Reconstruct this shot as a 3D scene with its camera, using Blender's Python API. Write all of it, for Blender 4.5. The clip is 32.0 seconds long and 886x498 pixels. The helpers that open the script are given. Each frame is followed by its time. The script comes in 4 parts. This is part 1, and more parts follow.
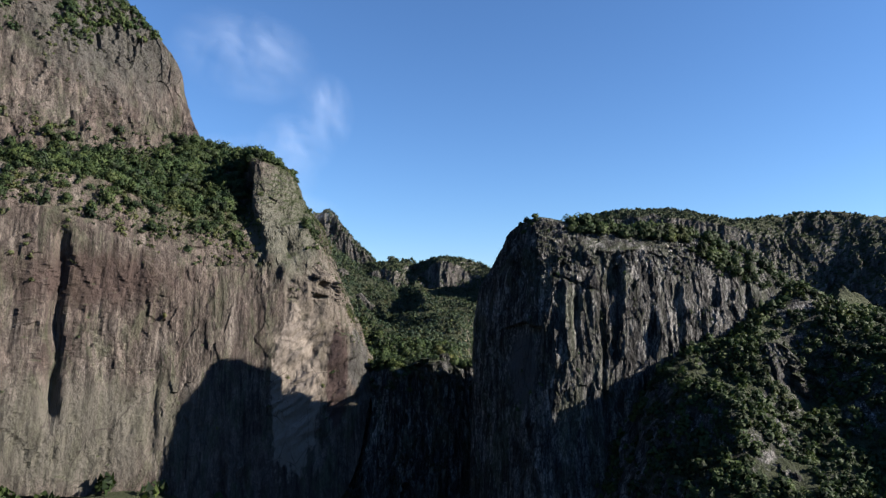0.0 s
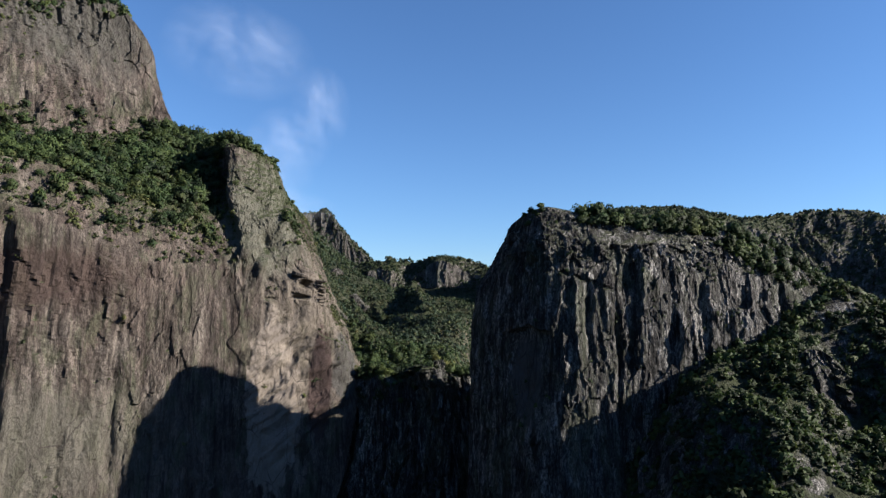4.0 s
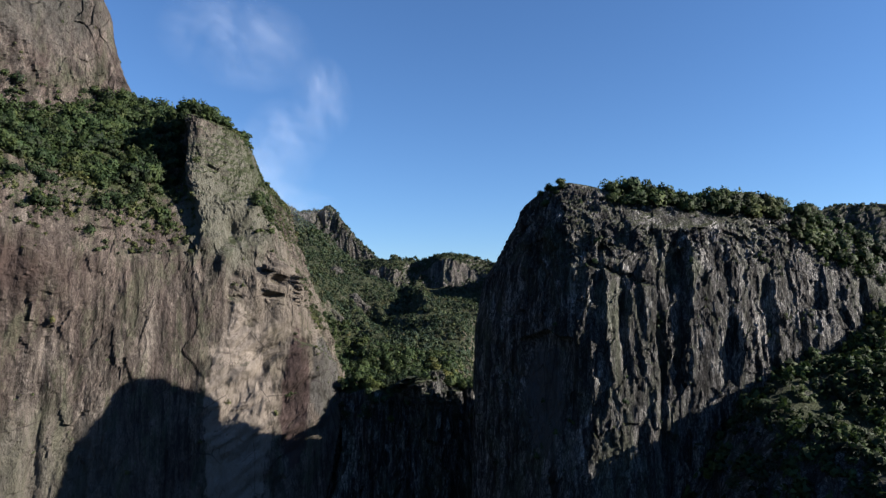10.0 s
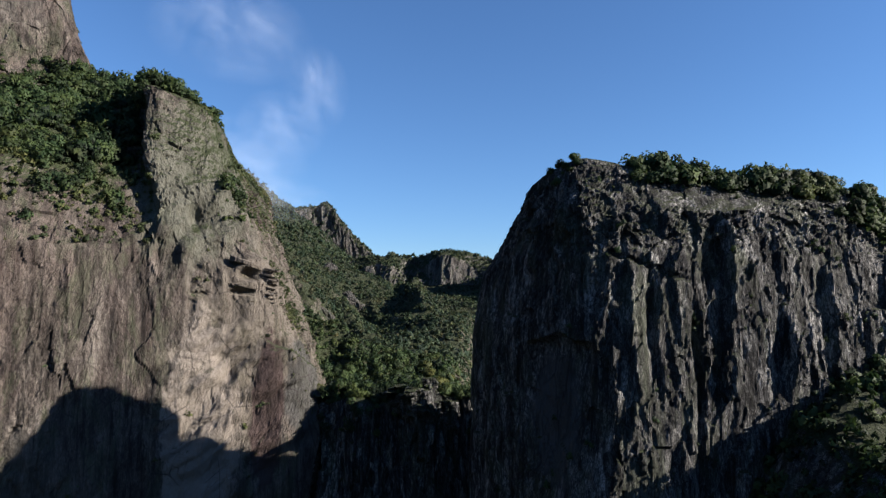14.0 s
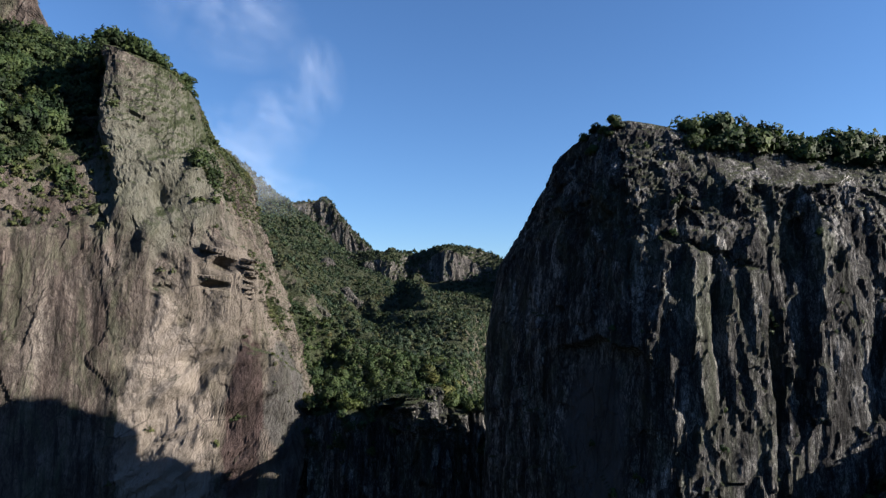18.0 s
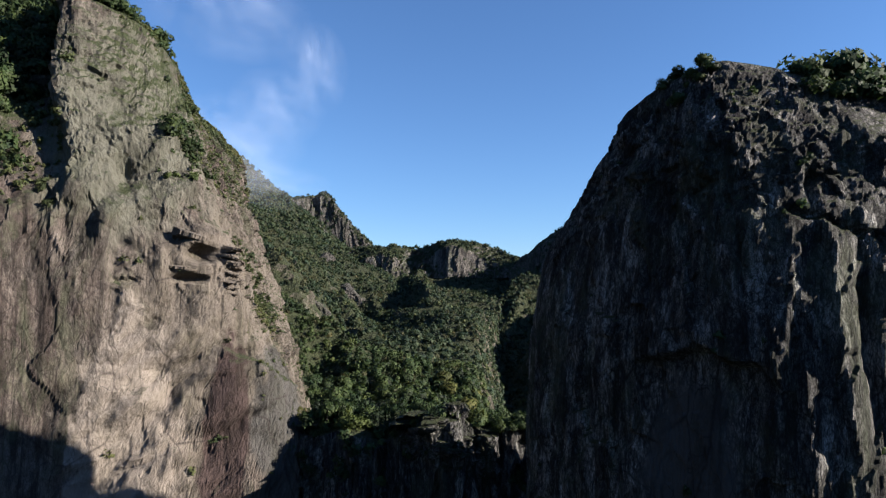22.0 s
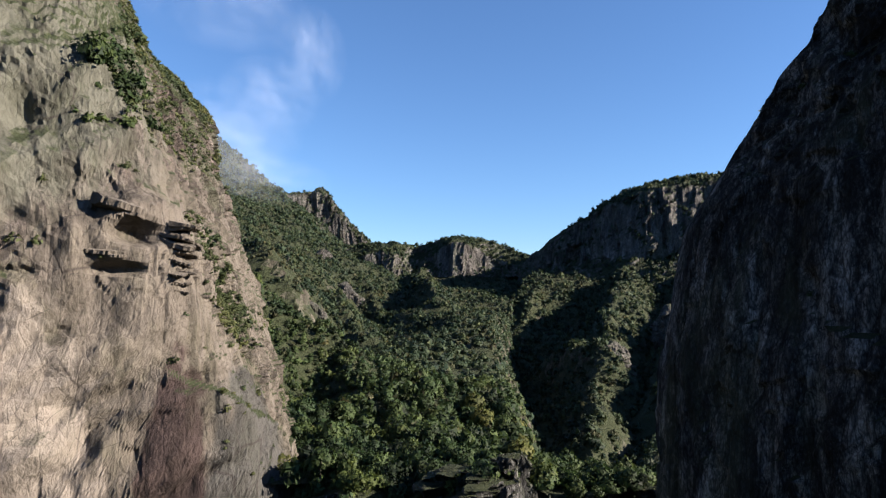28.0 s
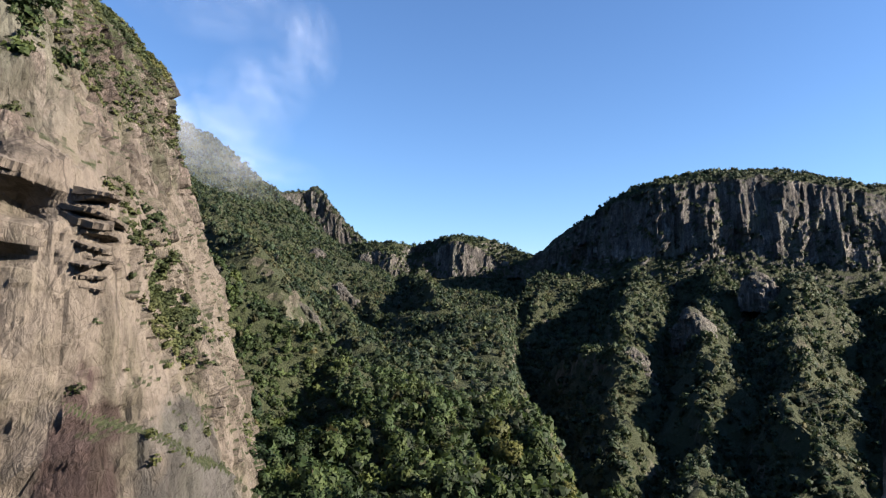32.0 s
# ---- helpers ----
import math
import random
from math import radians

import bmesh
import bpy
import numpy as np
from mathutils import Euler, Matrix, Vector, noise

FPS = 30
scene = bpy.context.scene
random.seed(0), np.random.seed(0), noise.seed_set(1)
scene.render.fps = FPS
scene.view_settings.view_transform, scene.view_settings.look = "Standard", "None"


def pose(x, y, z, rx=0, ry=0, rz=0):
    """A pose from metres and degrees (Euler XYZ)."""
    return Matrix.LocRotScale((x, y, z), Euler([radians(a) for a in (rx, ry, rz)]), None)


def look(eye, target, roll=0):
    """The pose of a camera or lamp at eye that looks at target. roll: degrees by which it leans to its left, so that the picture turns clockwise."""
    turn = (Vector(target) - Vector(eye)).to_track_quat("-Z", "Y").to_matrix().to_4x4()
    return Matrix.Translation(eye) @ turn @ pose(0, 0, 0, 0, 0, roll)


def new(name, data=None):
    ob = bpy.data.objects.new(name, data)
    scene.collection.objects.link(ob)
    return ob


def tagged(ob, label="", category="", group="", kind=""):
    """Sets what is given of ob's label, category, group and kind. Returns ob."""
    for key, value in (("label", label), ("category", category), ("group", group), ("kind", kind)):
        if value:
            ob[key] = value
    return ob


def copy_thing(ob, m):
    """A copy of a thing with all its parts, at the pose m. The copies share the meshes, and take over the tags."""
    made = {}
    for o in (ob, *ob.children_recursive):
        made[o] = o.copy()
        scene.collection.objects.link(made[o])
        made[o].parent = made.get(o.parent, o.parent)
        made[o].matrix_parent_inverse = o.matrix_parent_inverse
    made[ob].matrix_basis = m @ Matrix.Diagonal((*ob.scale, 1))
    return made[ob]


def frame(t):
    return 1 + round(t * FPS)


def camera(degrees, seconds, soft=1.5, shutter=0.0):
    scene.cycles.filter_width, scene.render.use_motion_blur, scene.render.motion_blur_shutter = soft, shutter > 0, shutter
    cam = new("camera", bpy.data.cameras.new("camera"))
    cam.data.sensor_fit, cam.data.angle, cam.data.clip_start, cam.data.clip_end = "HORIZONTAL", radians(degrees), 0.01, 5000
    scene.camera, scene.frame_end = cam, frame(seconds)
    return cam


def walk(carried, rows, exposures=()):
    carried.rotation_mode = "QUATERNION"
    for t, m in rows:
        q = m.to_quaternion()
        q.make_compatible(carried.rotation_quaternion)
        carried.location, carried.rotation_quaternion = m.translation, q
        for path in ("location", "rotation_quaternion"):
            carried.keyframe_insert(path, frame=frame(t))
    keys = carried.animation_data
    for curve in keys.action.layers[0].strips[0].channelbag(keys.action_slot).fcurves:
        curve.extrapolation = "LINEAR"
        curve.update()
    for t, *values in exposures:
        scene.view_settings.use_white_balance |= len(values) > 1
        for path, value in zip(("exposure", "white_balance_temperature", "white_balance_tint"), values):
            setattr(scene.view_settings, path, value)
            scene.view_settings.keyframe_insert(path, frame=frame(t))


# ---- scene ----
cam = camera(68.7, 32.0, 1.3)
PATH = [
    (0, (0.06, -0.01, 150.03), (-0.44, 99.59, 158.96), 0.20),
    (1, (0.72, 10.16, 150.05), (0.19, 109.75, 159.05), 0.21),
    (2, (1.35, 20.30, 150.08), (0.90, 119.89, 159.12), 0.23),
    (3, (2.04, 30.43, 150.11), (1.60, 130.02, 159.18), 0.24),
    (4.5, (3.26, 45.65, 150.16), (2.76, 145.23, 159.28), 0.26),
    (6, (4.50, 60.86, 150.20), (3.91, 160.44, 159.35), 0.28),
    (7, (5.25, 70.92, 150.22), (4.61, 170.50, 159.36), 0.29),
    (7.5, (5.62, 75.94, 150.22), (4.67, 175.52, 159.37), 0.29),
    (8, (5.99, 80.96, 150.23), (4.55, 180.53, 159.37), 0.30),
    (8.5, (6.36, 85.98, 150.23), (4.60, 185.55, 159.38), 0.31),
    (9, (6.72, 91.00, 150.23), (4.87, 190.56, 159.39), 0.31),
    (10, (7.39, 101.00, 150.25), (5.54, 200.56, 159.40), 0.32),
    (12, (8.54, 120.84, 150.26), (6.74, 220.41, 159.34), 0.35),
    (14, (9.12, 140.42, 150.20), (7.33, 240.01, 159.13), 0.42),
    (15.5, (8.50, 155.30, 150.15), (6.73, 254.90, 158.93), 0.48),
    (17, (7.57, 170.29, 150.09), (5.75, 269.90, 158.71), 0.54),
    (18, (6.26, 180.42, 150.04), (4.37, 280.04, 158.57), 0.57),
    (19, (4.50, 190.66, 149.99), (2.63, 290.29, 158.42), 0.61),
    (20, (2.51, 200.96, 149.96), (0.65, 300.59, 158.28), 0.65),
    (22, (-1.89, 221.55, 150.04), (-3.73, 321.21, 158.16), 0.69),
    (24, (-6.41, 242.21, 150.16), (-8.21, 341.87, 158.09), 0.73),
    (26, (-10.18, 262.96, 150.23), (-11.93, 362.63, 158.20), 0.78),
    (28, (-13.46, 283.67, 150.30), (-14.84, 383.33, 158.44), 0.82),
    (30, (-16.07, 304.55, 150.30), (-17.23, 404.20, 158.57), 0.86),
    (32, (-18.59, 325.49, 150.30), (-19.34, 425.13, 158.74), 0.90),
]
EXPOSURES = [(0, 1.66, 5590, 12), (3, 1.6, 5590, 12), (9, 1.5, 5580, 12), (14, 1.5, 5560, 12), (20, 1.6, 5620, 12), (23, 1.7, 5680, 13), (28, 1.84, 5820, 13), (32, 1.98, 5940, 14)]
walk(cam, [(t, look(eye, target, roll)) for t, eye, target, roll in PATH], EXPOSURES)

# ---- sky, sun, exposure ----
SUN_ELEVATION, SUN_AZIMUTH = 24.2, 100.0          # degrees; azimuth from +y towards +x
world = bpy.data.worlds.new("sky")
scene.world = world
world.use_nodes = True
wn = world.node_tree.nodes
wn.clear()
sky = wn.new("ShaderNodeTexSky")
sky.sky_type, sky.sun_disc = "NISHITA", False
sky.sun_elevation, sky.sun_rotation = radians(SUN_ELEVATION), radians(SUN_AZIMUTH)
sky.altitude, sky.air_density, sky.dust_density, sky.ozone_density = 700, 1.1, 0.1, 5.0
back = wn.new("ShaderNodeBackground")
back.inputs["Strength"].default_value = 0.05
wout = wn.new("ShaderNodeOutputWorld")
world.node_tree.links.new(sky.outputs[0], back.inputs[0])
world.node_tree.links.new(back.outputs[0], wout.inputs[0])

sun = new("sun", bpy.data.lights.new("sun", "SUN"))
sun.data.energy, sun.data.angle, sun.data.color = 5.0, radians(0.5), (1.0, 0.83, 0.62)
az, el = radians(SUN_AZIMUTH), radians(SUN_ELEVATION)
to_sun = Vector((math.sin(az) * math.cos(el), math.cos(az) * math.cos(el), math.sin(el)))
sun.matrix_world = look(to_sun * 1500, (0, 0, 0))


# ---- noise on arrays ----
def lattice(ix, iy, iz, seed):
    h = (ix.astype(np.uint32) * np.uint32(374761393) + iy.astype(np.uint32) * np.uint32(668265263)
         + iz.astype(np.uint32) * np.uint32(2147483647) + np.uint32(seed * 974711 + 12345))
    h = (h ^ (h >> np.uint32(13))) * np.uint32(1274126177)
    h = (h ^ (h >> np.uint32(16))) * np.uint32(2246822519)
    return (h ^ (h >> np.uint32(15))).astype(np.float64) / 2147483648.0 - 1.0


def vnoise(x, y, z, seed=0):
    """Value noise, -1 to 1, on arrays."""
    x, y, z = np.broadcast_arrays(x, y, z)
    fx, fy, fz = np.floor(x), np.floor(y), np.floor(z)
    ix, iy, iz = (f.astype(np.int64) for f in (fx, fy, fz))
    a, b, c = x - fx, y - fy, z - fz
    a, b, c = (v * v * v * (v * (v * 6 - 15) + 10) for v in (a, b, c))
    total = 0
    for dx in (0, 1):
        for dy in (0, 1):
            for dz in (0, 1):
                w = (a if dx else 1 - a) * (b if dy else 1 - b) * (c if dz else 1 - c)
                total = total + w * lattice(ix + dx, iy + dy, iz + dz, seed)
    return total


def fbm(x, y, z, octaves=4, seed=0):
    total, amp = 0, 0.55
    for k in range(octaves):
        total = total + amp * vnoise(x * 2.03**k, y * 2.03**k, z * 2.03**k, seed + k)
        amp *= 0.5
    return total


def crest(x, y, z, seed=0):
    """Sharp outward ribs with rounded hollows between them, -1 to 1."""
    return 1 - 2.6 * np.abs(vnoise(x, y, z, seed))


def blocks_of(x, y, z, seed=0, tilt=1.3):
    """Irregular blocks, each with a face of its own height and tilt, about -1 to 1."""
    fx, fy, fz = (np.floor(v).astype(np.int64) for v in (x, y, z))
    best, value = np.full(x.shape, 1e9), np.zeros(x.shape)
    for dx in (-1, 0, 1):
        for dy in (-1, 0, 1):
            for dz in (-1, 0, 1):
                i, j, k = fx + dx, fy + dy, fz + dz
                a, b, c = lattice(i, j, k, seed), lattice(i, j, k, seed + 1), lattice(i, j, k, seed + 2)
                ox, oy, oz = x - i - 0.5 - 0.45 * a, y - j - 0.5 - 0.45 * b, z - k - 0.5 - 0.45 * c
                r = ox * ox + oy * oy + oz * oz
                closer = r < best
                best = np.where(closer, r, best)
                face = 0.6 * lattice(i, j, k, seed + 3) + tilt * (b * ox + c * oy + a * oz)
                value = np.where(closer, face, value)
    return value


def creased(u, v, seed=0):
    """Flat triangular faces that meet in creases, -1 to 1."""
    fu, fv = np.floor(u), np.floor(v)
    i, j = fu.astype(np.int64), fv.astype(np.int64)
    a, b = u - fu, v - fv
    k = lambda p, q: lattice(p, q, 0 * p, seed)
    near_u = k(i, j) * (1 - a) + k(i + 1, j) * (a - b) + k(i + 1, j + 1) * b
    near_v = k(i, j) * (1 - b) + k(i, j + 1) * (b - a) + k(i + 1, j + 1) * a
    return np.where(a > b, near_u, near_v)


def step(a, b, v):
    k = np.clip((v - a) / (b - a), 0, 1)
    return k * k * (3 - 2 * k)


# ---- meshes from arrays ----
def quad_mesh(name, verts, quads, mat, smooth=False, ways=None):
    me = bpy.data.meshes.new(name)
    me.vertices.add(len(verts))
    me.vertices.foreach_set("co", np.asarray(verts, np.float32).ravel())
    me.loops.add(quads.size)
    me.loops.foreach_set("vertex_index", quads.ravel().astype(np.int32))
    me.polygons.add(len(quads))
    me.polygons.foreach_set("loop_start", (np.arange(len(quads)) * quads.shape[1]).astype(np.int32))
    me.polygons.foreach_set("loop_total", np.full(len(quads), quads.shape[1], np.int32))
    me.polygons.foreach_set("use_smooth", np.full(len(quads), smooth, bool))
    me.materials.append(mat)
    me.update(calc_edges=True)
    me.validate()
    if ways is not None:
        me.normals_split_custom_set_from_vertices(np.ascontiguousarray(ways, np.float32))
    return me


def sheet(name, P, mat, smooth=False):
    """A mesh over a grid of points; faces turn up or outwards by the order of the grid."""
    nu, nv = P.shape[:2]
    i = np.arange(nu * nv).reshape(nu, nv)
    q = np.stack([i[:-1, :-1], i[1:, :-1], i[1:, 1:], i[:-1, 1:]], -1).reshape(-1, 4)
    return quad_mesh(name, P.reshape(-1, 3), q, mat, smooth)


def spline(points, u):
    """Catmull-Rom through the points at parameters u (0 to n - 1)."""
    p = np.asarray(points, float)
    p = np.vstack([2 * p[0] - p[1], p, 2 * p[-1] - p[-2]])
    k = np.clip(np.floor(u).astype(int), 0, len(p) - 4)
    t = (u - k)[:, None]
    a, b, c, d = p[k], p[k + 1], p[k + 2], p[k + 3]
    return 0.5 * (2 * b + (c - a) * t + (2 * a - 5 * b + 4 * c - d) * t * t + (3 * b - a - 3 * c + d) * t**3)


def normals(P):
    n = np.cross(np.gradient(P, axis=0), np.gradient(P, axis=1))
    return n / (np.linalg.norm(n, axis=-1, keepdims=True) + 1e-9)


def loft(levels, du, dv, soften=2, fine=(), coarse=()):
    """A sheet through contour lines laid one above another."""
    stations = len(levels[0])
    mid = np.asarray(levels[1], float)
    count = [max(2, int(np.linalg.norm(mid[i + 1] - mid[i]) / (du * (0.42 if i in fine else 1)))) for i in range(stations - 1)]
    u = np.concatenate([i + np.arange(c) / c for i, c in enumerate(count)] + [[stations - 1.0]])
    lines = [spline(level, u) for level in levels]
    rows = []
    for k, (a, b) in enumerate(zip(lines, lines[1:])):
        n = max(2, int(np.median(np.linalg.norm(b - a, axis=1)) / (dv * (2.4 if k in coarse else 1))))
        rows += [a + (b - a) * j / n for j in range(n)]
    P = np.stack(rows + [lines[-1]], 1)
    for _ in range(soften):
        P[:, 1:-1] = 0.25 * P[:, :-2] + 0.5 * P[:, 1:-1] + 0.25 * P[:, 2:]
    return P


def weather(P, size, seed, ribs=1.0, blocks=1.0, soil=1.0, extra=None, calm=None, tall=1.0, round_ribs=1.0, cracks=1.0, sway=1.0, chippy=1.0):
    """Break a smooth sheet into ribbed, cracked rock where it is steep and into lumpy soil where it is not."""
    N = normals(P)
    x, y, z = P[..., 0], P[..., 1], P[..., 2]
    w = step(0.25, 0.65, 1 - N[..., 2])
    H = N.copy()
    H[..., 2] *= 0.25
    H /= np.linalg.norm(H, axis=-1, keepdims=True) + 1e-9
    s = size
    bend = 5 * sway * vnoise(x / 30, y / 30, z / (40 * tall), seed + 40)
    wob = 1.2 * (0.4 + 0.6 * sway) * vnoise(x / 5, y / 5, z / (7 * tall), seed + 41)
    wob2 = 0.7 * vnoise(x / 1.7, y / 1.7, z / (1.9 * tall), seed + 42)
    bx, by = x + bend + wob, y - bend + wob
    broken = 0.3 + 0.95 * step(-0.25, 0.3, fbm(x / (38 * s), y / (38 * s), z / (50 * s), 3, seed + 30))
    if calm is not None:
        quiet = calm(x, y, z)
        broken = broken * quiet
        ribs = ribs * np.minimum(1, quiet)
    d = ribs * (0.55 + 0.45 * broken) * (
        2.2 * round_ribs * crest((x + bend) / (17 * s), (y + bend) / (17 * s), z / (150 * s), seed)
        + 0.8 * round_ribs * crest(bx / (6 * s), by / (6 * s), z / (60 * s), seed + 1)
        + 0.45 * round_ribs * crest(bx / (2.6 * s), by / (2.6 * s), z / (26 * s), seed + 2)
        + (1 - round_ribs) * (1.3 * blocks_of(bx / (4.6 * s), by / (4.6 * s), z / (30 * s), seed + 53) + 0.6 * blocks_of(bx / (2.1 * s), by / (2.1 * s), z / (12 * s), seed + 56))
        + 1.9 * blocks_of(bx / (9 * s), by / (9 * s), z / (42 * s), seed + 50))
    for wide, deep, k in ((9, 1.6 * cracks, 5), (4.2, 0.8 * cracks, 6)):
        crack = np.abs(vnoise(bx / (wide * s), by / (wide * s), z / (11 * wide * s), seed + k))
        d = d - ribs * deep * np.exp(-((crack / 0.065) ** 2)) * step(-0.2 - 0.3 * (cracks - 1), 0.2 - 0.3 * (cracks - 1), vnoise(x / (25 * s), y / (25 * s), z / (25 * s), seed + 15 + k))
    bed = z / (5.5 * s) + 1.1 * vnoise(x / 22, y / 22, z / 22, seed + 7)
    d = d + blocks * broken * (1.3 / chippy**2 * fbm(x / (14 * s), y / (14 * s), z / (18 * s * tall), 3, seed + 10)
                               + 1.1 / chippy**2 * blocks_of(bx / (6.5 * s), by / (6.5 * s), (z + bend) / (9 * s * tall), seed + 60, 1.1)
                               + 0.42 * chippy * blocks_of(bx / (2.8 * s), by / (2.8 * s), (z + bend + wob) / (4 * s * tall), seed + 65, 1.1)
                               + 0.16 * chippy * blocks_of((bx + wob2) / (1.3 * s), (by - wob2) / (1.3 * s), (z + wob + wob2) / (1.9 * s * tall), seed + 70)
                               + 0.3 * np.abs((bed % 1.0) * 2 - 1) * (0.5 + vnoise(x / 15, y / 15, z / 25, seed + 8))
                               + 0.28 * fbm(x / (1.8 * s), y / (1.8 * s), z / (2.6 * s * tall), 2, seed + 9))
    if extra is not None:
        d = d + extra(x, y, z)
    g = soil * (1.6 * fbm(x / 14, y / 14, z / 14, 4, seed + 20))
    Q = P + H * (w * d)[..., None]
    Q[..., 2] += (1 - w) * g
    return Q


def heights(x0, x1, y0, y1, cell, fn):
    xs, ys = np.arange(x0, x1 + cell, cell), np.arange(y0, y1 + cell, cell)
    X, Y = np.meshgrid(xs, ys, indexing="ij")
    return np.stack([X, Y, fn(X, Y)], -1)


def scatter(P, spacing, upright, seed, mask=None):
    """Random spots on a sheet where it is flatter than `upright` (z of the normal) allows."""
    rng = np.random.default_rng(seed)
    C = 0.25 * (P[:-1, :-1] + P[1:, :-1] + P[1:, 1:] + P[:-1, 1:])
    A = np.cross(P[1:, 1:] - P[:-1, :-1], P[:-1, 1:] - P[1:, :-1]) * 0.5
    area = np.linalg.norm(A, axis=-1)
    nz = np.abs(A[..., 2]) / (area + 1e-9)
    ok = nz > upright + 0.12 * vnoise(C[..., 0] / 9, C[..., 1] / 9, C[..., 2] / 9, seed)
    weight = np.abs(A[..., 2]) * ok
    if mask is not None:
        weight = weight * mask(C[..., 0], C[..., 1], C[..., 2], nz)
    flat = weight.ravel()
    total = flat.sum()
    n = int(total / spacing**2)
    if n < 1:
        return np.zeros((0, 3))
    pick = np.searchsorted(np.cumsum(flat), rng.random(n) * total)
    i, j = np.divmod(np.clip(pick, 0, len(flat) - 1), C.shape[1])
    a, b = rng.random((n, 1)), rng.random((n, 1))
    return (P[i, j] * (1 - a) + P[i + 1, j] * a) * (1 - b) + (P[i, j + 1] * (1 - a) + P[i + 1, j + 1] * a) * b


# ---- materials ----
def nodes_of(name):
    m = bpy.data.materials.new(name)
    m.use_nodes = True
    m.node_tree.nodes.clear()
    return m, m.node_tree.nodes, m.node_tree.links


class Graph:
    """Short hands for wiring one node material."""

    def __init__(self, name):
        self.mat, self.n, self.l = nodes_of(name)
        self.out = self.n.new("ShaderNodeOutputMaterial")
        self.bsdf = self.n.new("ShaderNodeBsdfPrincipled")
        self.l.new(self.bsdf.outputs[0], self.out.inputs[0])
        self.geo = self.n.new("ShaderNodeNewGeometry")

    def put(self, value, socket):
        if hasattr(value, "is_linked"):
            self.l.new(value, socket)
        else:
            socket.default_value = value

    def scaled(self, sx, sy, sz):
        node = self.n.new("ShaderNodeVectorMath")
        node.operation = "MULTIPLY"
        self.l.new(self.geo.outputs["Position"], node.inputs[0])
        node.inputs[1].default_value = (sx, sy, sz)
        return node.outputs[0]

    def noise(self, vec, scale=1.0, detail=5.0, rough=0.55, distort=0.0):
        node = self.n.new("ShaderNodeTexNoise")
        self.l.new(vec, node.inputs["Vector"])
        for key, v in (("Scale", scale), ("Detail", detail), ("Roughness", rough), ("Distortion", distort)):
            node.inputs[key].default_value = v
        return node.outputs[0]

    def voronoi(self, vec, scale=1.0):
        node = self.n.new("ShaderNodeTexVoronoi")
        node.feature = "DISTANCE_TO_EDGE"
        self.l.new(vec, node.inputs["Vector"])
        node.inputs["Scale"].default_value = scale
        return node.outputs["Distance"]

    def chips(self, vec, scale):
        """Relief of split blocks, each with a flat face of its own tilt."""
        cell = self.n.new("ShaderNodeTexVoronoi")
        cell.inputs["Scale"].default_value = scale
        self.l.new(vec, cell.inputs["Vector"])
        grow = self.n.new("ShaderNodeVectorMath")
        grow.operation = "SCALE"
        grow.inputs["Scale"].default_value = scale
        self.l.new(vec, grow.inputs[0])
        lean = self.n.new("ShaderNodeVectorMath")
        lean.operation = "SUBTRACT"
        self.l.new(cell.outputs["Color"], lean.inputs[0])
        lean.inputs[1].default_value = (0.5, 0.5, 0.5)
        away = self.n.new("ShaderNodeVectorMath")
        away.operation = "SUBTRACT"
        self.l.new(grow.outputs[0], away.inputs[0])
        self.l.new(cell.outputs["Position"], away.inputs[1])
        tilt = self.n.new("ShaderNodeVectorMath")
        tilt.operation = "DOT_PRODUCT"
        self.l.new(lean.outputs[0], tilt.inputs[0])
        self.l.new(away.outputs[0], tilt.inputs[1])
        return self.math("ADD", self.math("MULTIPLY", self.split(cell.outputs["Color"])[0], 0.5), self.math("MULTIPLY", tilt.outputs["Value"], 1.2))

    def ramp(self, fac, *stops):
        node = self.n.new("ShaderNodeValToRGB")
        els = node.color_ramp.elements
        while len(els) < len(stops):
            els.new(0.5)
        for e, (p, c) in zip(els, stops):
            e.position = p
            e.color = (*c, 1) if isinstance(c, tuple) else (c, c, c, 1)
        self.put(fac, node.inputs[0])
        return node.outputs[0]

    def math(self, op, a, b=0.0):
        node = self.n.new("ShaderNodeMath")
        node.operation = op
        self.put(a, node.inputs[0]), self.put(b, node.inputs[1])
        return node.outputs[0]

    def mix(self, fac, a, b, mode="MIX"):
        node = self.n.new("ShaderNodeMix")
        node.data_type, node.blend_type = "RGBA", mode
        self.put(fac, node.inputs[0])
        for v, sock in ((a, node.inputs[6]), (b, node.inputs[7])):
            self.put((*v, 1) if isinstance(v, tuple) else v, sock)
        return node.outputs[2]

    def split(self, vec):
        node = self.n.new("ShaderNodeSeparateXYZ")
        self.l.new(vec, node.inputs[0])
        return node.outputs

    def near(self, centre, radii):
        """1 at a place in the world, 0 past its radii."""
        node = self.n.new("ShaderNodeVectorMath")
        node.operation = "SUBTRACT"
        self.l.new(self.geo.outputs["Position"], node.inputs[0])
        node.inputs[1].default_value = centre
        by = self.n.new("ShaderNodeVectorMath")
        by.operation = "DIVIDE"
        self.l.new(node.outputs[0], by.inputs[0])
        by.inputs[1].default_value = radii
        size = self.n.new("ShaderNodeVectorMath")
        size.operation = "LENGTH"
        self.l.new(by.outputs[0], size.inputs[0])
        return self.math("SUBTRACT", 1.0, size.outputs["Value"])

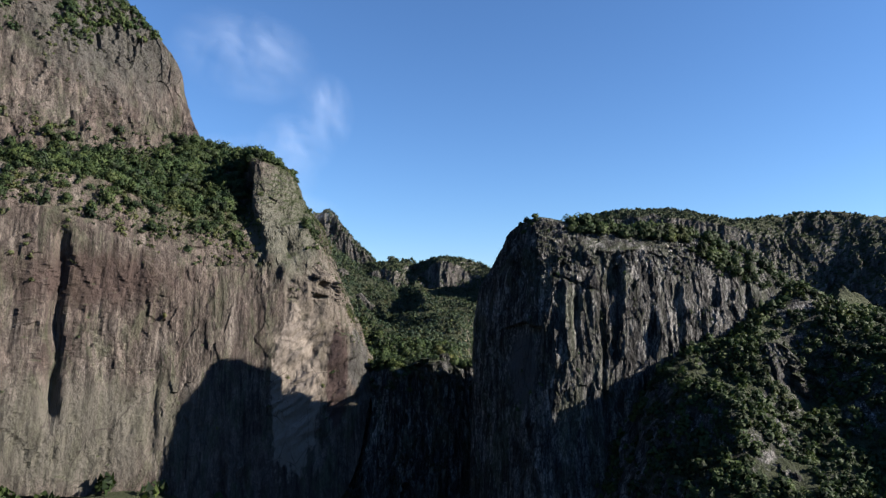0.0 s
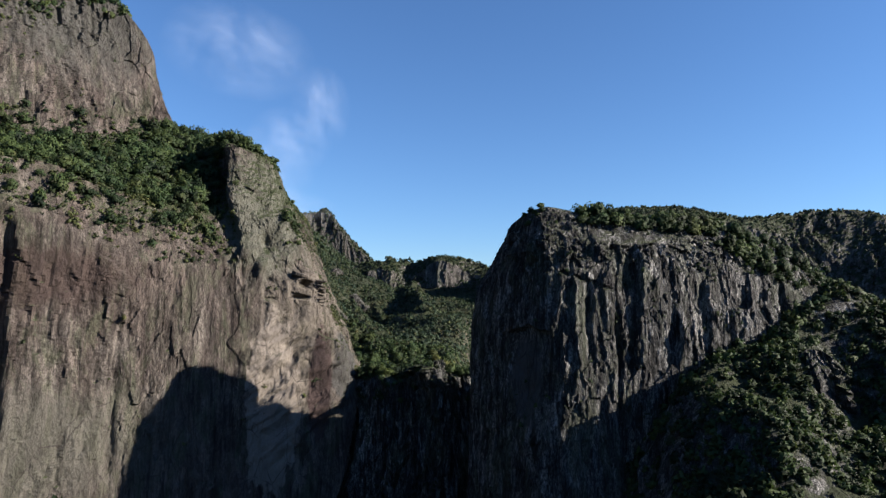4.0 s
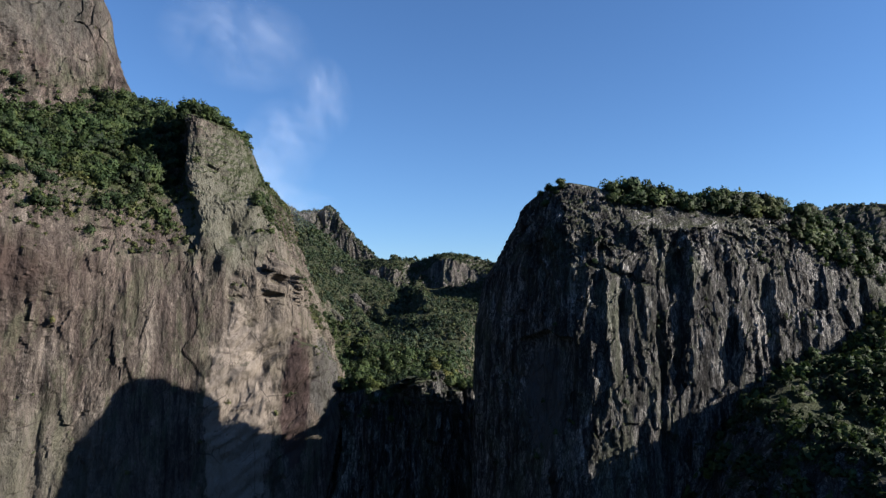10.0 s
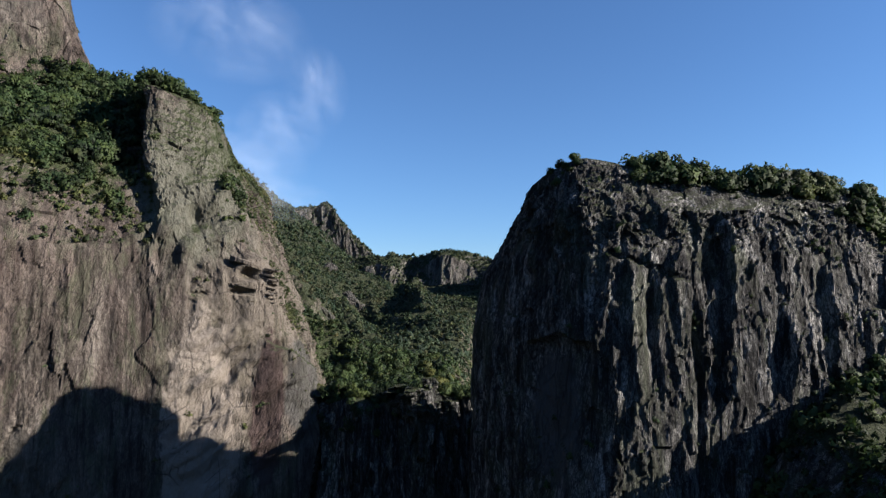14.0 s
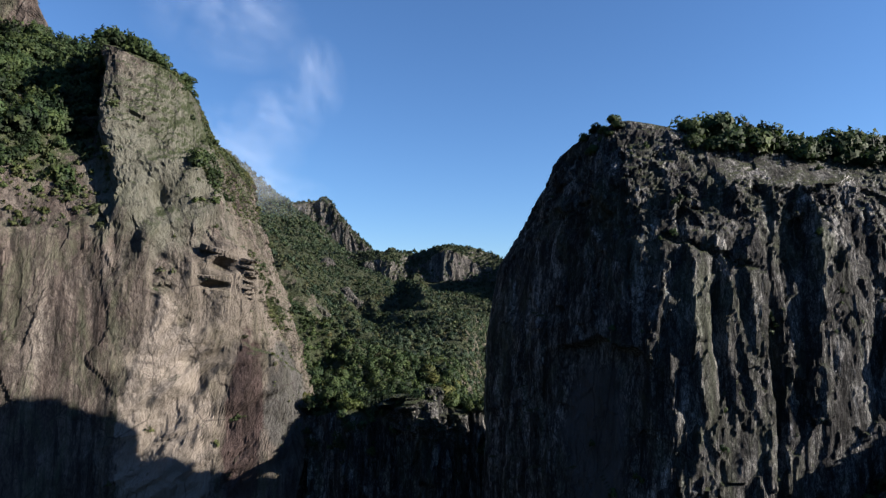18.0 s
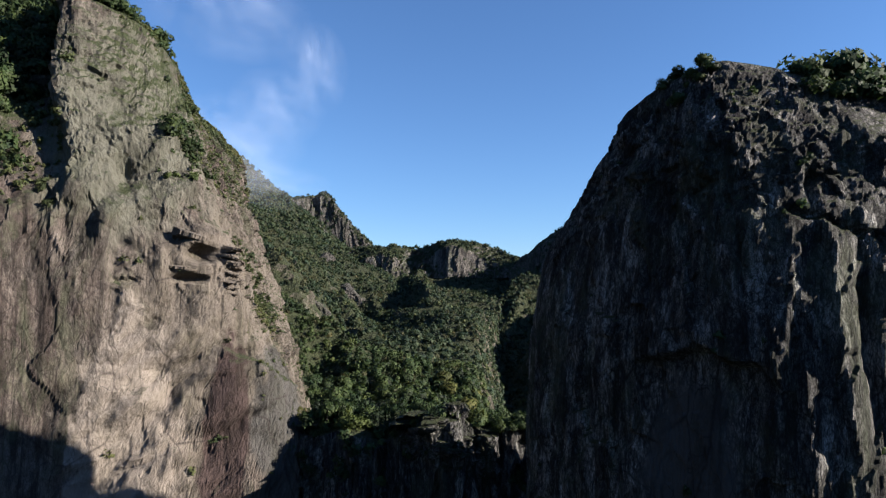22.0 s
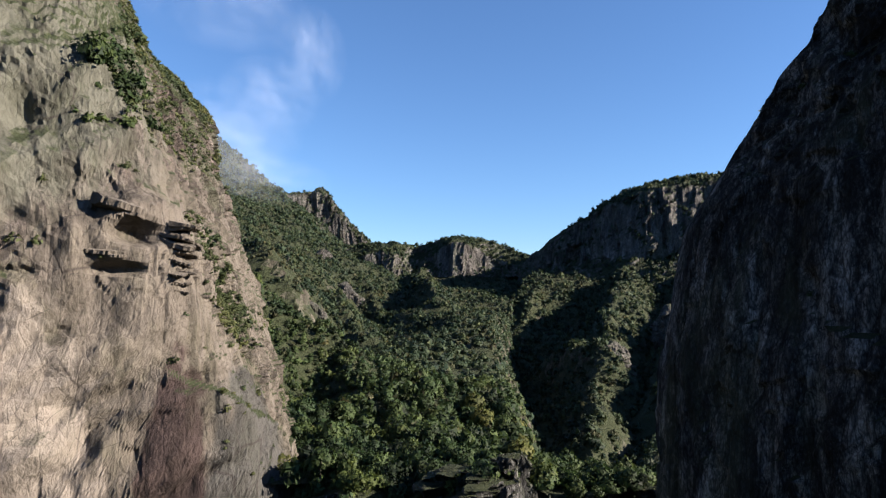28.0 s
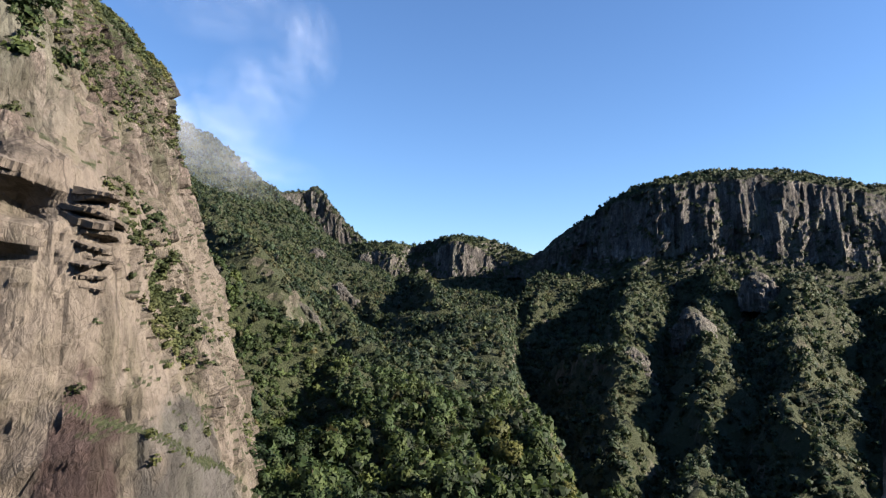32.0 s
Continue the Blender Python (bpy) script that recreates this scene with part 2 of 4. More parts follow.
    def finish(self, colour, rough=0.9, bump=None, strength=0.5, distance=0.3):
        self.put((*colour, 1) if isinstance(colour, tuple) else colour, self.bsdf.inputs["Base Color"])
        self.put(rough, self.bsdf.inputs["Roughness"])
        self.bsdf.inputs["Specular IOR Level"].default_value = 0.25
        if bump is not None:
            node = self.n.new("ShaderNodeBump")
            node.inputs["Strength"].default_value, node.inputs["Distance"].default_value = strength, distance
            self.l.new(bump, node.inputs["Height"])
            self.l.new(node.outputs[0], self.bsdf.inputs["Normal"])
        return self.mat


def rock_material(name, dark, mid, light, warm, grass=0.62, moss=0.4, size=1.0, scars=(), bare=(), green=(), joints=0.38, stains=0.55, grainy=1.0, relief=1.0, wander=0.9, sharp=1.0, tones=(0.72, 1.2), clefts=0.45, run=0.09):
    g = Graph(name)
    streak = g.noise(g.scaled(1, 1, run * grainy), 0.3 / (size * grainy), 7, 0.66 - 0.06 * (grainy - 1), 0.5)
    fine = g.noise(g.scaled(1, 1, 0.5), 1.0 / size, 8, 0.75, 0.3)
    blotch = g.noise(g.scaled(1, 1, 0.6), 0.045 / size, 6, 0.62, 0.4)
    grain = g.noise(g.scaled(1, 1, 0.8), 4.0 / size, 6, 0.75)
    colour = g.ramp(g.math("ADD", g.math("MULTIPLY", streak, 0.6), g.math("MULTIPLY", fine, 0.4)), (0.49 - 0.15 / sharp, dark), (0.49, mid), (0.49 + 0.14 / sharp, light))
    colour = g.mix(g.ramp(blotch, (0.4, 0.0), (0.6, 0.9)), colour, g.mix(0.55, colour, warm))
    broad = g.noise(g.scaled(1, 1, 0.5), 0.022 / size, 5, 0.6, 0.6)
    colour = g.mix(g.ramp(broad, (0.42, 0.0), (0.6, 0.75)), colour, g.mix(0.4, g.mix(1.0, colour, (1.4, 1.38, 1.34), "MULTIPLY"), tuple(0.5 * (a + b) for a, b in zip(mid, light))))
    colour = g.mix(g.math("MULTIPLY", g.ramp(grain, (0.36, 1.0), (0.5, 0.0)), 0.45), colour, tuple(c * 0.45 for c in dark))
    colour = g.mix(g.math("MULTIPLY", g.ramp(grain, (0.55, 0.0), (0.72, 1.0)), 0.4), colour, tuple(min(1, c * 1.25) for c in light))
    stain = g.noise(g.scaled(1, 1, 0.55 * run), 0.42 / size, 6, 0.7, 0.3)
    colour = g.mix(g.math("MULTIPLY", g.ramp(stain, (0.53, 0.0), (0.62, 1.0)), stains), colour, tuple(c * 0.55 for c in dark))
    wobble = g.n.new("ShaderNodeVectorMath")
    wobble.operation = "ADD"
    g.l.new(g.scaled(1, 1, 0.3 * grainy), wobble.inputs[0])
    shake = g.n.new("ShaderNodeTexNoise")
    shake.inputs["Scale"].default_value, shake.inputs["Detail"].default_value = 0.4 / size, 5
    g.l.new(g.geo.outputs["Position"], shake.inputs["Vector"])
    spread = g.n.new("ShaderNodeVectorMath")
    spread.operation = "SCALE"
    spread.inputs["Scale"].default_value = wander * size
    g.l.new(shake.outputs["Color"], spread.inputs[0])
    g.l.new(spread.outputs[0], wobble.inputs[1])
    joint = g.math("MINIMUM", g.voronoi(wobble.outputs[0], 0.28 / size), g.math("MULTIPLY", g.voronoi(wobble.outputs[0], 0.85 / size), 1.6))
    colour = g.mix(g.math("MULTIPLY", g.ramp(joint, (0.0, 1.0), (0.026, 0.0)), joints), colour, tuple(c * 0.25 for c in dark))
    for scale, thin in ((0.3, 0.03), (0.9, 0.05), (2.4, 0.07)):
        line = g.math("ABSOLUTE", g.math("SUBTRACT", g.noise(g.scaled(1, 1, 0.3), scale / size, 3, 0.6, 0.4), 0.5))
        colour = g.mix(g.math("MULTIPLY", g.ramp(line, (0.0, 1.0), (thin, 0.0)), clefts), colour, tuple(c * 0.35 for c in dark))
    face = g.n.new("ShaderNodeTexVoronoi")
    face.inputs["Scale"].default_value = 0.34 / size
    g.l.new(wobble.outputs[0], face.inputs["Vector"])
    colour = g.mix(1.0, colour, g.ramp(g.split(face.outputs["Color"])[0], (0.0, tones[0]), (1.0, tones[1])), "MULTIPLY")
    lichen = g.noise(g.scaled(1, 1, 0.35), 0.1 / size, 7, 0.72, 0.6)
    colour = g.mix(g.math("MULTIPLY", g.ramp(lichen, (0.5, 0.0), (0.62, 1.0)), moss), colour, (0.085, 0.098, 0.062))
    worn = 1.0
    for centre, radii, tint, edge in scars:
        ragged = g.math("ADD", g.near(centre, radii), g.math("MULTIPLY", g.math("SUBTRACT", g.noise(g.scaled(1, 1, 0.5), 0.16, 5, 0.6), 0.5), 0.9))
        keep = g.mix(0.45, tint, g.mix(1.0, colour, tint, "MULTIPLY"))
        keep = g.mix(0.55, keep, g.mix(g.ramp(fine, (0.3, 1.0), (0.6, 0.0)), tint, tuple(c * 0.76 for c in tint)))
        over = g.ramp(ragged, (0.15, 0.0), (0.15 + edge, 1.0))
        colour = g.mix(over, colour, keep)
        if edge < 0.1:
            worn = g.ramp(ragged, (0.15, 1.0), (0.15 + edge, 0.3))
    if scars:
        wash = g.noise(g.scaled(1, 1, 0.22), 0.13, 8, 0.7, 0.8)
        colour = g.mix(g.math("MULTIPLY", g.math("MULTIPLY", g.ramp(wash, (0.5, 0.0), (0.6, 1.0)), 0.75), worn), colour, g.mix(1.0, colour, (0.45, 0.45, 0.43), "MULTIPLY"))
        colour = g.mix(g.math("MULTIPLY", g.math("MULTIPLY", g.ramp(lichen, (0.5, 0.0), (0.6, 1.0)), 0.35), worn), colour, g.mix(1.0, colour, (0.62, 0.68, 0.5), "MULTIPLY"))
        colour = g.mix(g.math("MULTIPLY", g.math("MULTIPLY", g.ramp(streak, (0.3, 1.0), (0.44, 0.0)), 0.5), worn), colour, g.mix(1.0, colour, (0.45, 0.43, 0.42), "MULTIPLY"))
        split = g.math("MINIMUM", g.voronoi(wobble.outputs[0], 0.1), g.math("MULTIPLY", g.voronoi(wobble.outputs[0], 0.24), 2.0))
        gaps = g.ramp(g.noise(g.scaled(1, 1, 0.6), 0.09, 3, 0.6), (0.44, 0.0), (0.56, 1.0))
        colour = g.mix(g.math("MULTIPLY", g.math("MULTIPLY", g.ramp(split, (0.0, 1.0), (0.022, 0.0)), gaps), 0.75), colour, dark)
    nz = g.split(g.geo.outputs["Normal"])[2]
    patch = g.noise(g.scaled(1, 1, 1), 0.3, 5, 0.7)
    cover = g.math("ADD", nz, g.math("MULTIPLY", g.math("SUBTRACT", patch, 0.5), 0.7))
    for centre, radii in bare:
        cover = g.math("SUBTRACT", cover, g.math("MULTIPLY", g.ramp(g.near(centre, radii), (0.0, 0.0), (0.3, 1.0)), 2.0))
    for centre, radii in green:
        cover = g.math("ADD", cover, g.math("MULTIPLY", g.ramp(g.near(centre, radii), (0.0, 0.0), (0.5, 1.0)), 0.42))
    tuft = g.noise(g.scaled(1, 1, 1), 1.8, 5, 0.75)
    turf = g.ramp(tuft, (0.3, (0.012, 0.018, 0.007)), (0.5, (0.030, 0.039, 0.016)), (0.7, (0.058, 0.060, 0.028)))
    colour = g.mix(g.ramp(cover, (grass - 0.08, 0.0), (grass + 0.08, 1.0)), colour, turf)
    chunk = g.math("ADD", g.chips(wobble.outputs[0], 0.28 / size), g.math("MULTIPLY", g.chips(wobble.outputs[0], 0.85 / size), 0.5))
    chunk = g.math("ADD", chunk, g.math("MULTIPLY", g.chips(wobble.outputs[0], 2.1 / size), 0.22))
    bump = g.math("ADD", g.math("MULTIPLY", fine, 0.7), g.math("ADD", g.math("MULTIPLY", grain, 0.3), chunk))
    bump = g.math("ADD", bump, g.math("MULTIPLY", g.ramp(joint, (0.0, 0.0), (0.05, 1.0)), 0.14))
    return g.finish(colour, 0.92, bump, 1.0, 0.9 * size * relief)


def leaf_material(name, deep, mid, bright, dry=(0.075, 0.06, 0.026)):
    g = Graph(name)
    each = g.geo.outputs["Random Per Island"]
    stand = g.noise(g.scaled(1, 1, 1), 0.14, 3, 0.6)
    spot = g.noise(g.scaled(1, 1, 1), 2.6, 4, 0.75)
    v = g.math("ADD", g.math("MULTIPLY", each, 0.22), g.math("ADD", g.math("MULTIPLY", stand, 0.7), g.math("MULTIPLY", spot, 0.4)))
    cells = g.n.new("ShaderNodeTexVoronoi")
    cells.inputs["Scale"].default_value = 0.13
    g.l.new(g.scaled(1, 1, 0.5), cells.inputs["Vector"])
    pick = g.split(cells.outputs["Color"])
    v = g.math("ADD", v, g.math("MULTIPLY", g.math("SUBTRACT", pick[0], 0.5), 0.3))
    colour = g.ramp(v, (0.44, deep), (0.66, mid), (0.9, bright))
    colour = g.mix(g.math("MULTIPLY", g.ramp(pick[1], (0.72, 0.0), (0.8, 1.0)), 0.4), colour, g.mix(1.0, colour, (1.3, 1.05, 0.65), "MULTIPLY"))
    colour = g.mix(g.math("MULTIPLY", g.ramp(pick[2], (0.7, 0.0), (0.78, 1.0)), 0.6), colour, g.mix(1.0, colour, (0.8, 0.95, 1.25), "MULTIPLY"))
    tone = g.noise(g.scaled(1, 1, 1), 0.07, 4, 0.65)
    colour = g.mix(g.math("MULTIPLY", g.ramp(tone, (0.54, 0.0), (0.68, 1.0)), 0.4), colour, g.mix(0.5, colour, dry))
    # Fine noise paints the shade of gaps between leaves into the tuft colour.
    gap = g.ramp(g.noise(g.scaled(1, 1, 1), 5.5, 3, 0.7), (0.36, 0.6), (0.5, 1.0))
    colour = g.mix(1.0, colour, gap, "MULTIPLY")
    g.finish(colour, 0.7)
    lit = g.n.new("ShaderNodeBsdfTranslucent")
    g.l.new(colour, lit.inputs[0])
    both = g.n.new("ShaderNodeMixShader")
    both.inputs[0].default_value = 0.3
    g.l.new(g.bsdf.outputs[0], both.inputs[1])
    g.l.new(lit.outputs[0], both.inputs[2])
    g.l.new(both.outputs[0], g.out.inputs[0])
    return g.mat


ROCK_LEFT = rock_material("brown_grey_cliff_rock", (0.027, 0.022, 0.020), (0.086, 0.074, 0.065), (0.185, 0.166, 0.145), (0.086, 0.060, 0.052), grass=0.74, joints=0.32, grainy=1.5, relief=0.55, wander=0.35, stains=0.75, sharp=1.4, tones=(0.74, 1.22), clefts=0.28, scars=(
    ((-235, 430, 345), (110, 70, 80), (0.085, 0.082, 0.074), 0.45),
    ((-200, 340, 84), (120, 90, 42), (0.118, 0.112, 0.094), 0.45),
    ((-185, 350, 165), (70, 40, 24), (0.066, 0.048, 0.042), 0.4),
    ((-70, 430, 138), (46, 130, 62), (0.166, 0.145, 0.121), 0.3),
    ((-104, 418, 202), (34, 40, 58), (0.13, 0.13, 0.104), 0.3),
    ((-92, 400, 98), (17, 40, 62), (0.257, 0.226, 0.193), 0.07),
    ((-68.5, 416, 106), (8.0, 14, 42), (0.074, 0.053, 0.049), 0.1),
    ((-57, 425, 112), (9.5, 15, 34), (0.088, 0.085, 0.08), 0.2),
), bare=(((-80, 411, 160), (20, 20, 15)),), green=(((-100, 446, 228), (42, 60, 40)), ((-175, 396, 206), (70, 36, 26))))
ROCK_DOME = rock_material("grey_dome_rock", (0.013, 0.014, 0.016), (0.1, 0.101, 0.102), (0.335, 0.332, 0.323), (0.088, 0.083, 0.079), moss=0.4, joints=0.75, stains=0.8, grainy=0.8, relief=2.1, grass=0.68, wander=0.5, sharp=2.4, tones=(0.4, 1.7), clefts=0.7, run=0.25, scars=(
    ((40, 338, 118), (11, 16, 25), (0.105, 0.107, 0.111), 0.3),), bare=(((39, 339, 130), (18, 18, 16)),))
ROCK_FAR = rock_material("grey_far_cliff_rock", (0.028, 0.029, 0.031), (0.095, 0.094, 0.094), (0.225, 0.215, 0.2), (0.115, 0.1, 0.086), grass=0.42, size=1.8, sharp=1.5, tones=(0.6, 1.35))
ROCK_SLOPE = rock_material("pale_slope_rock", (0.03, 0.03, 0.03), (0.1, 0.097, 0.092), (0.22, 0.21, 0.19), (0.12, 0.105, 0.09), grass=0.85, size=1.3, sharp=1.6, tones=(0.6, 1.35))
SOIL = rock_material("wooded_hill_soil", (0.05, 0.046, 0.036), (0.1, 0.092, 0.07), (0.18, 0.165, 0.14), (0.11, 0.095, 0.07), grass=0.45, size=1.4)
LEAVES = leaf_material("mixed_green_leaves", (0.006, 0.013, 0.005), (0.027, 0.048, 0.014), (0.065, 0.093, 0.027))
# Bluer than the near leaves: distance haze is mixed into this colour.
LEAVES_FAR = leaf_material("hazed_green_far_leaves", (0.006, 0.014, 0.007), (0.025, 0.044, 0.021), (0.062, 0.082, 0.036))
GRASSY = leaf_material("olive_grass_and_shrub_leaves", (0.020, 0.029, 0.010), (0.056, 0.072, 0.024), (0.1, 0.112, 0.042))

# ---- left mountain: lower wall, wooded ledge, tower and upper wall ----
LEFT_FOOT = [(-420, 200, 80), (-337, 258, 75), (-228, 324, 58), (-167, 361, 46), (-123.5, 387, 36), (-111.5, 393, 32), (-103.5, 396.5, 30), (-81, 404, 28), (-60, 413, 40), (-50, 432, 106), (-63, 474, 124), (-100, 545, 135)]
LEFT_MID = [(-415, 206, 150), (-332, 265, 145), (-223, 332, 130), (-162, 368, 110), (-122.5, 391.5, 104), (-112.5, 397, 104), (-105.5, 399, 104), (-87, 407, 108), (-69, 415.5, 126), (-57, 431, 130), (-69, 475, 142), (-105, 545, 150)]
LEFT_LIP = [(-410, 212, 225), (-325, 268, 214), (-217, 335, 202), (-156, 370, 174), (-121, 392, 171), (-112, 397, 173), (-105, 399, 176), (-87, 407, 165), (-71, 418, 160), (-72, 442, 160), (-82, 484, 170), (-112, 545, 172)]
LEFT_SLOPE = [(-392, 245, 232), (-306, 300, 226), (-210, 352, 224), (-157, 386, 206), (-138, 410, 214), (-128, 418, 220), (-121, 407, 218), (-102, 416, 206), (-88, 428, 198), (-86, 448, 190), (-91, 490, 190), (-128, 550, 192)]
LEFT_LEDGE = [(-400, 280, 238), (-330, 330, 236), (-248, 382, 240), (-202, 430, 255), (-168, 447, 254), (-140, 440, 250), (-127, 415, 247), (-111, 426, 243), (-103, 438, 235), (-99, 456, 217), (-97, 500, 206), (-137, 556, 202)]
LEFT_SADDLE = [(-405, 285, 244), (-333, 335, 243), (-251, 387, 248), (-204, 434, 264), (-185, 456, 268), (-160, 458, 257), (-142, 455, 254), (-128, 458, 256), (-113, 464, 243), (-107, 476, 226), (-103, 508, 214), (-142, 562, 206)]
LEFT_TOP = [(-420, 300, 430), (-345, 350, 425), (-276, 402, 392), (-228, 442, 362), (-196, 464, 322), (-216, 486, 292), (-230, 505, 282), (-252, 540, 278), (-262, 570, 268), (-265, 590, 262), (-270, 620, 255), (-280, 660, 248)]
LEFT_BACK = [(-470, 420, 470), (-420, 440, 460), (-350, 470, 430), (-290, 500, 385), (-235, 510, 330), (-262, 525, 315), (-280, 545, 305), (-310, 600, 295), (-330, 640, 280), (-340, 680, 270), (-350, 700, 260), (-360, 740, 250)]


def groove(px, py, width, depth, z0, z1):
    def fn(x, y, z):
        r = np.hypot(x - px - 1.5 * vnoise(z / 18, 0 * z, 0 * z, 71), y - py)
        return -depth * np.exp(-((r / width) ** 2)) * step(z0 - 8, z0 + 8, z) * (1 - step(z1 - 8, z1 + 8, z))
    return fn


def hollow(c, r, depth, flat=0.7):
    def fn(x, y, z):
        q = ((x - c[0]) / r) ** 2 + ((y - c[1]) / r) ** 2 + ((z - c[2]) / (r * flat)) ** 2
        return -depth * np.exp(-(q ** 2))
    return fn


def tower_beds(x, y, z):
    """Flat-lying beds that stand out and fall back on the tower's front."""
    here = np.exp(-((((x + 112) / 17) ** 2 + ((y - 414) / 16) ** 2 + ((z - 214) / 34) ** 2) ** 2))
    w = 1.2 * vnoise(x / 9, y / 9, z / 9, 171)
    return here * (0.8 * blocks_of((x + w) / 8, (y - w) / 8, (z + w) / 3.6, 172, 0.9) + 0.4 * blocks_of((x - w) / 3.2, (y + w) / 3.2, z / 1.7, 175, 0.9))


def scar_faces(x, y, z):
    """Broad flat faces meeting in sharp creases: the fresh pale rock at the corner, and the taller planes above it."""
    side = 1 - step(420, 427, y)
    fresh = np.exp(-((((x + 83) / 30) ** 2 + ((z - 108) / 44) ** 2) ** 2)) * side
    upper = np.exp(-((((x + 92) / 34) ** 2 + ((z - 180) / 36) ** 2) ** 2)) * side
    u = x - 0.4 * (y - 405) + 1.4 * vnoise(x / 9, y / 9, z / 9, 161)
    v = z + 1.4 * vnoise(x / 9, y / 9, z / 9, 163)
    chips = 0.26 * blocks_of(u / 4.2, y / 4.2, v / 5.6, 181, 1.3) + 0.1 * blocks_of(u / 2.2, y / 2.2, v / 2.6, 185, 1.6)
    return (fresh + upper) * chips + fresh * (2.7 * creased(u / 6.5, (v + 0.5 * u) / 9.5, 162) + 1.35 * creased((u - 0.4 * v) / 3.6, v / 4.4, 165) + 0.4 * creased(u / 1.9, v / 2.3, 168)) + upper * (
        2.6 * creased((u - 0.2 * v) / 5.5, v / 19, 172) + 1.1 * creased((u + 0.15 * v) / 2.9, v / 9, 175) + 0.4 * creased(u / 1.9, v / 3.6, 178))


def side_leaves(x, y, z):
    """Thin upright leaves of rock on the canyon side of the corner, leaning into the slope."""
    here = step(422, 432, y) * step(-125, -112, x) * (1 - step(205, 225, z)) * (1 - step(500, 530, y))
    lean = y - 0.28 * (z - 130) + 1.2 * vnoise(x / 7, y / 7, z / 9, 181)
    return here * (1.5 * blocks_of(x / 7, lean / 4.6, z / 26, 182, 1.2) + 0.75 * blocks_of(x / 3.4, lean / 2.0, z / 11, 185, 1.4) + 0.5 * crest(x / 4, lean / 2.4, z / 22, 188))


def foot_slab(x, y, z):
    """A grey slab lying against the foot of the corner, its edge falling towards the valley."""
    edge = 134 - 0.95 * (y - 418) + 2.0 * vnoise(y / 5, z / 5, 0 * z, 191)
    return 2.6 * step(-1.0, 1.0, edge - z) * step(412, 417, y) * (1 - step(440, 448, y))


LEFT_MARKS = [tower_beds, side_leaves, foot_slab, groove(-205, 341, 3.2, 7, 90, 190), groove(-162, 365, 2.5, 3.5, 70, 150), hollow((-88, 402, 145), 2.0, 4.5, 0.9),
              hollow((-77, 413, 163.5), 5.0, 6, 0.5), hollow((-79, 410, 156), 5.0, 3.2, 0.25), hollow((-94, 401, 155), 4.5, 1.5, 0.2), hollow((-138, 416, 226), 11, 11, 1.6), scar_faces, hollow((-100, 410, 186), 4, 4, 1.4)]
left_levels = [LEFT_FOOT, LEFT_MID, LEFT_LIP, LEFT_SLOPE, LEFT_LEDGE, LEFT_SADDLE, LEFT_TOP, LEFT_BACK]
left_P = weather(loft(left_levels, 1.6, 1.0, 2, (3, 4, 5, 6, 7, 8, 9)), 1.0, 3, 0.34, 0.55, 1.2, lambda x, y, z: sum(m(x, y, z) for m in LEFT_MARKS),
                 lambda x, y, z: (1 + 0.7 * step(235, 255, z) + 0.45 * step(414, 432, y)) * (1 - 0.93 * np.exp(-(((x + 82) / 30) ** 2 + ((y - 406) / 30) ** 2 + ((z - 116) / 54) ** 2) ** 2)) * (1 - 0.2 * np.exp(-((((x + 110) / 22) ** 2 + ((y - 412) / 18) ** 2 + ((z - 212) / 40) ** 2) ** 2))), 1.4, 0.5, 0.4, 0.6)
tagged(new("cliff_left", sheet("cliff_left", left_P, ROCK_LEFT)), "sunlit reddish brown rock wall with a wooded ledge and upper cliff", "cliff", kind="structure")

# ---- dome-shaped mountain ----
DOME_FOOT = [(262, 430, 60), (222, 382, 60), (172, 350, 50), (126, 334, 30), (92, 329, 10), (52, 322, 5), (33, 338, 5), (14, 371, 5), (21, 391, 5), (38, 404, 5), (80, 415, 10), (145, 425, 20)]
DOME_BELLY = [(258, 420, 120), (216, 376, 136), (170, 351, 140), (124, 338, 142), (92, 332, 140), (54, 328, 142), (36.5, 339.5, 142), (16, 371.5, 142), (25, 387, 136), (46, 397, 134), (88, 405, 134), (150, 412, 128)]
DOME_BROW = [(252, 412, 132), (210, 374, 150), (170, 354, 158), (125, 341.5, 165), (92, 333.5, 166), (58, 331.5, 166), (40, 340, 166), (19.5, 373, 161.5), (29, 383, 150), (50, 391, 144), (90, 398, 144), (152, 406, 136)]
DOME_LIP = [(245, 404, 140), (203, 373, 158), (169, 358, 171), (126, 346.5, 182), (94, 339, 181), (58, 338, 181), (42, 343, 182), (26.8, 371.5, 173.8), (36, 379.5, 160), (55, 384, 151), (92, 391, 151), (154, 400, 142)]
DOME_CROWN = [(235, 392, 144), (196, 374, 163), (168, 364, 181), (128, 354, 192.5), (97, 350, 193), (60, 347.5, 197.5), (46.5, 351, 198.5), (35, 364.5, 190.5), (43, 374, 171), (60, 376, 161), (94, 382, 160), (156, 392, 150)]
DOME_BACK = [(240, 398, 138), (203, 383, 152), (175, 375, 168), (136, 364, 187), (104, 360, 188), (68, 356, 195), (56, 359, 195), (44, 367, 184.5), (53, 369.5, 176), (66, 368, 172), (100, 373, 170), (158, 384, 158)]
DOME_SEAM = [(238, 399, 136), (203, 384, 150), (174, 377, 166), (142, 367, 182), (104, 364, 184), (67, 360, 191), (57, 362, 191), (49, 366, 187), (55, 366.5, 182), (68, 364, 182), (102, 368, 178), (154, 376, 168)]
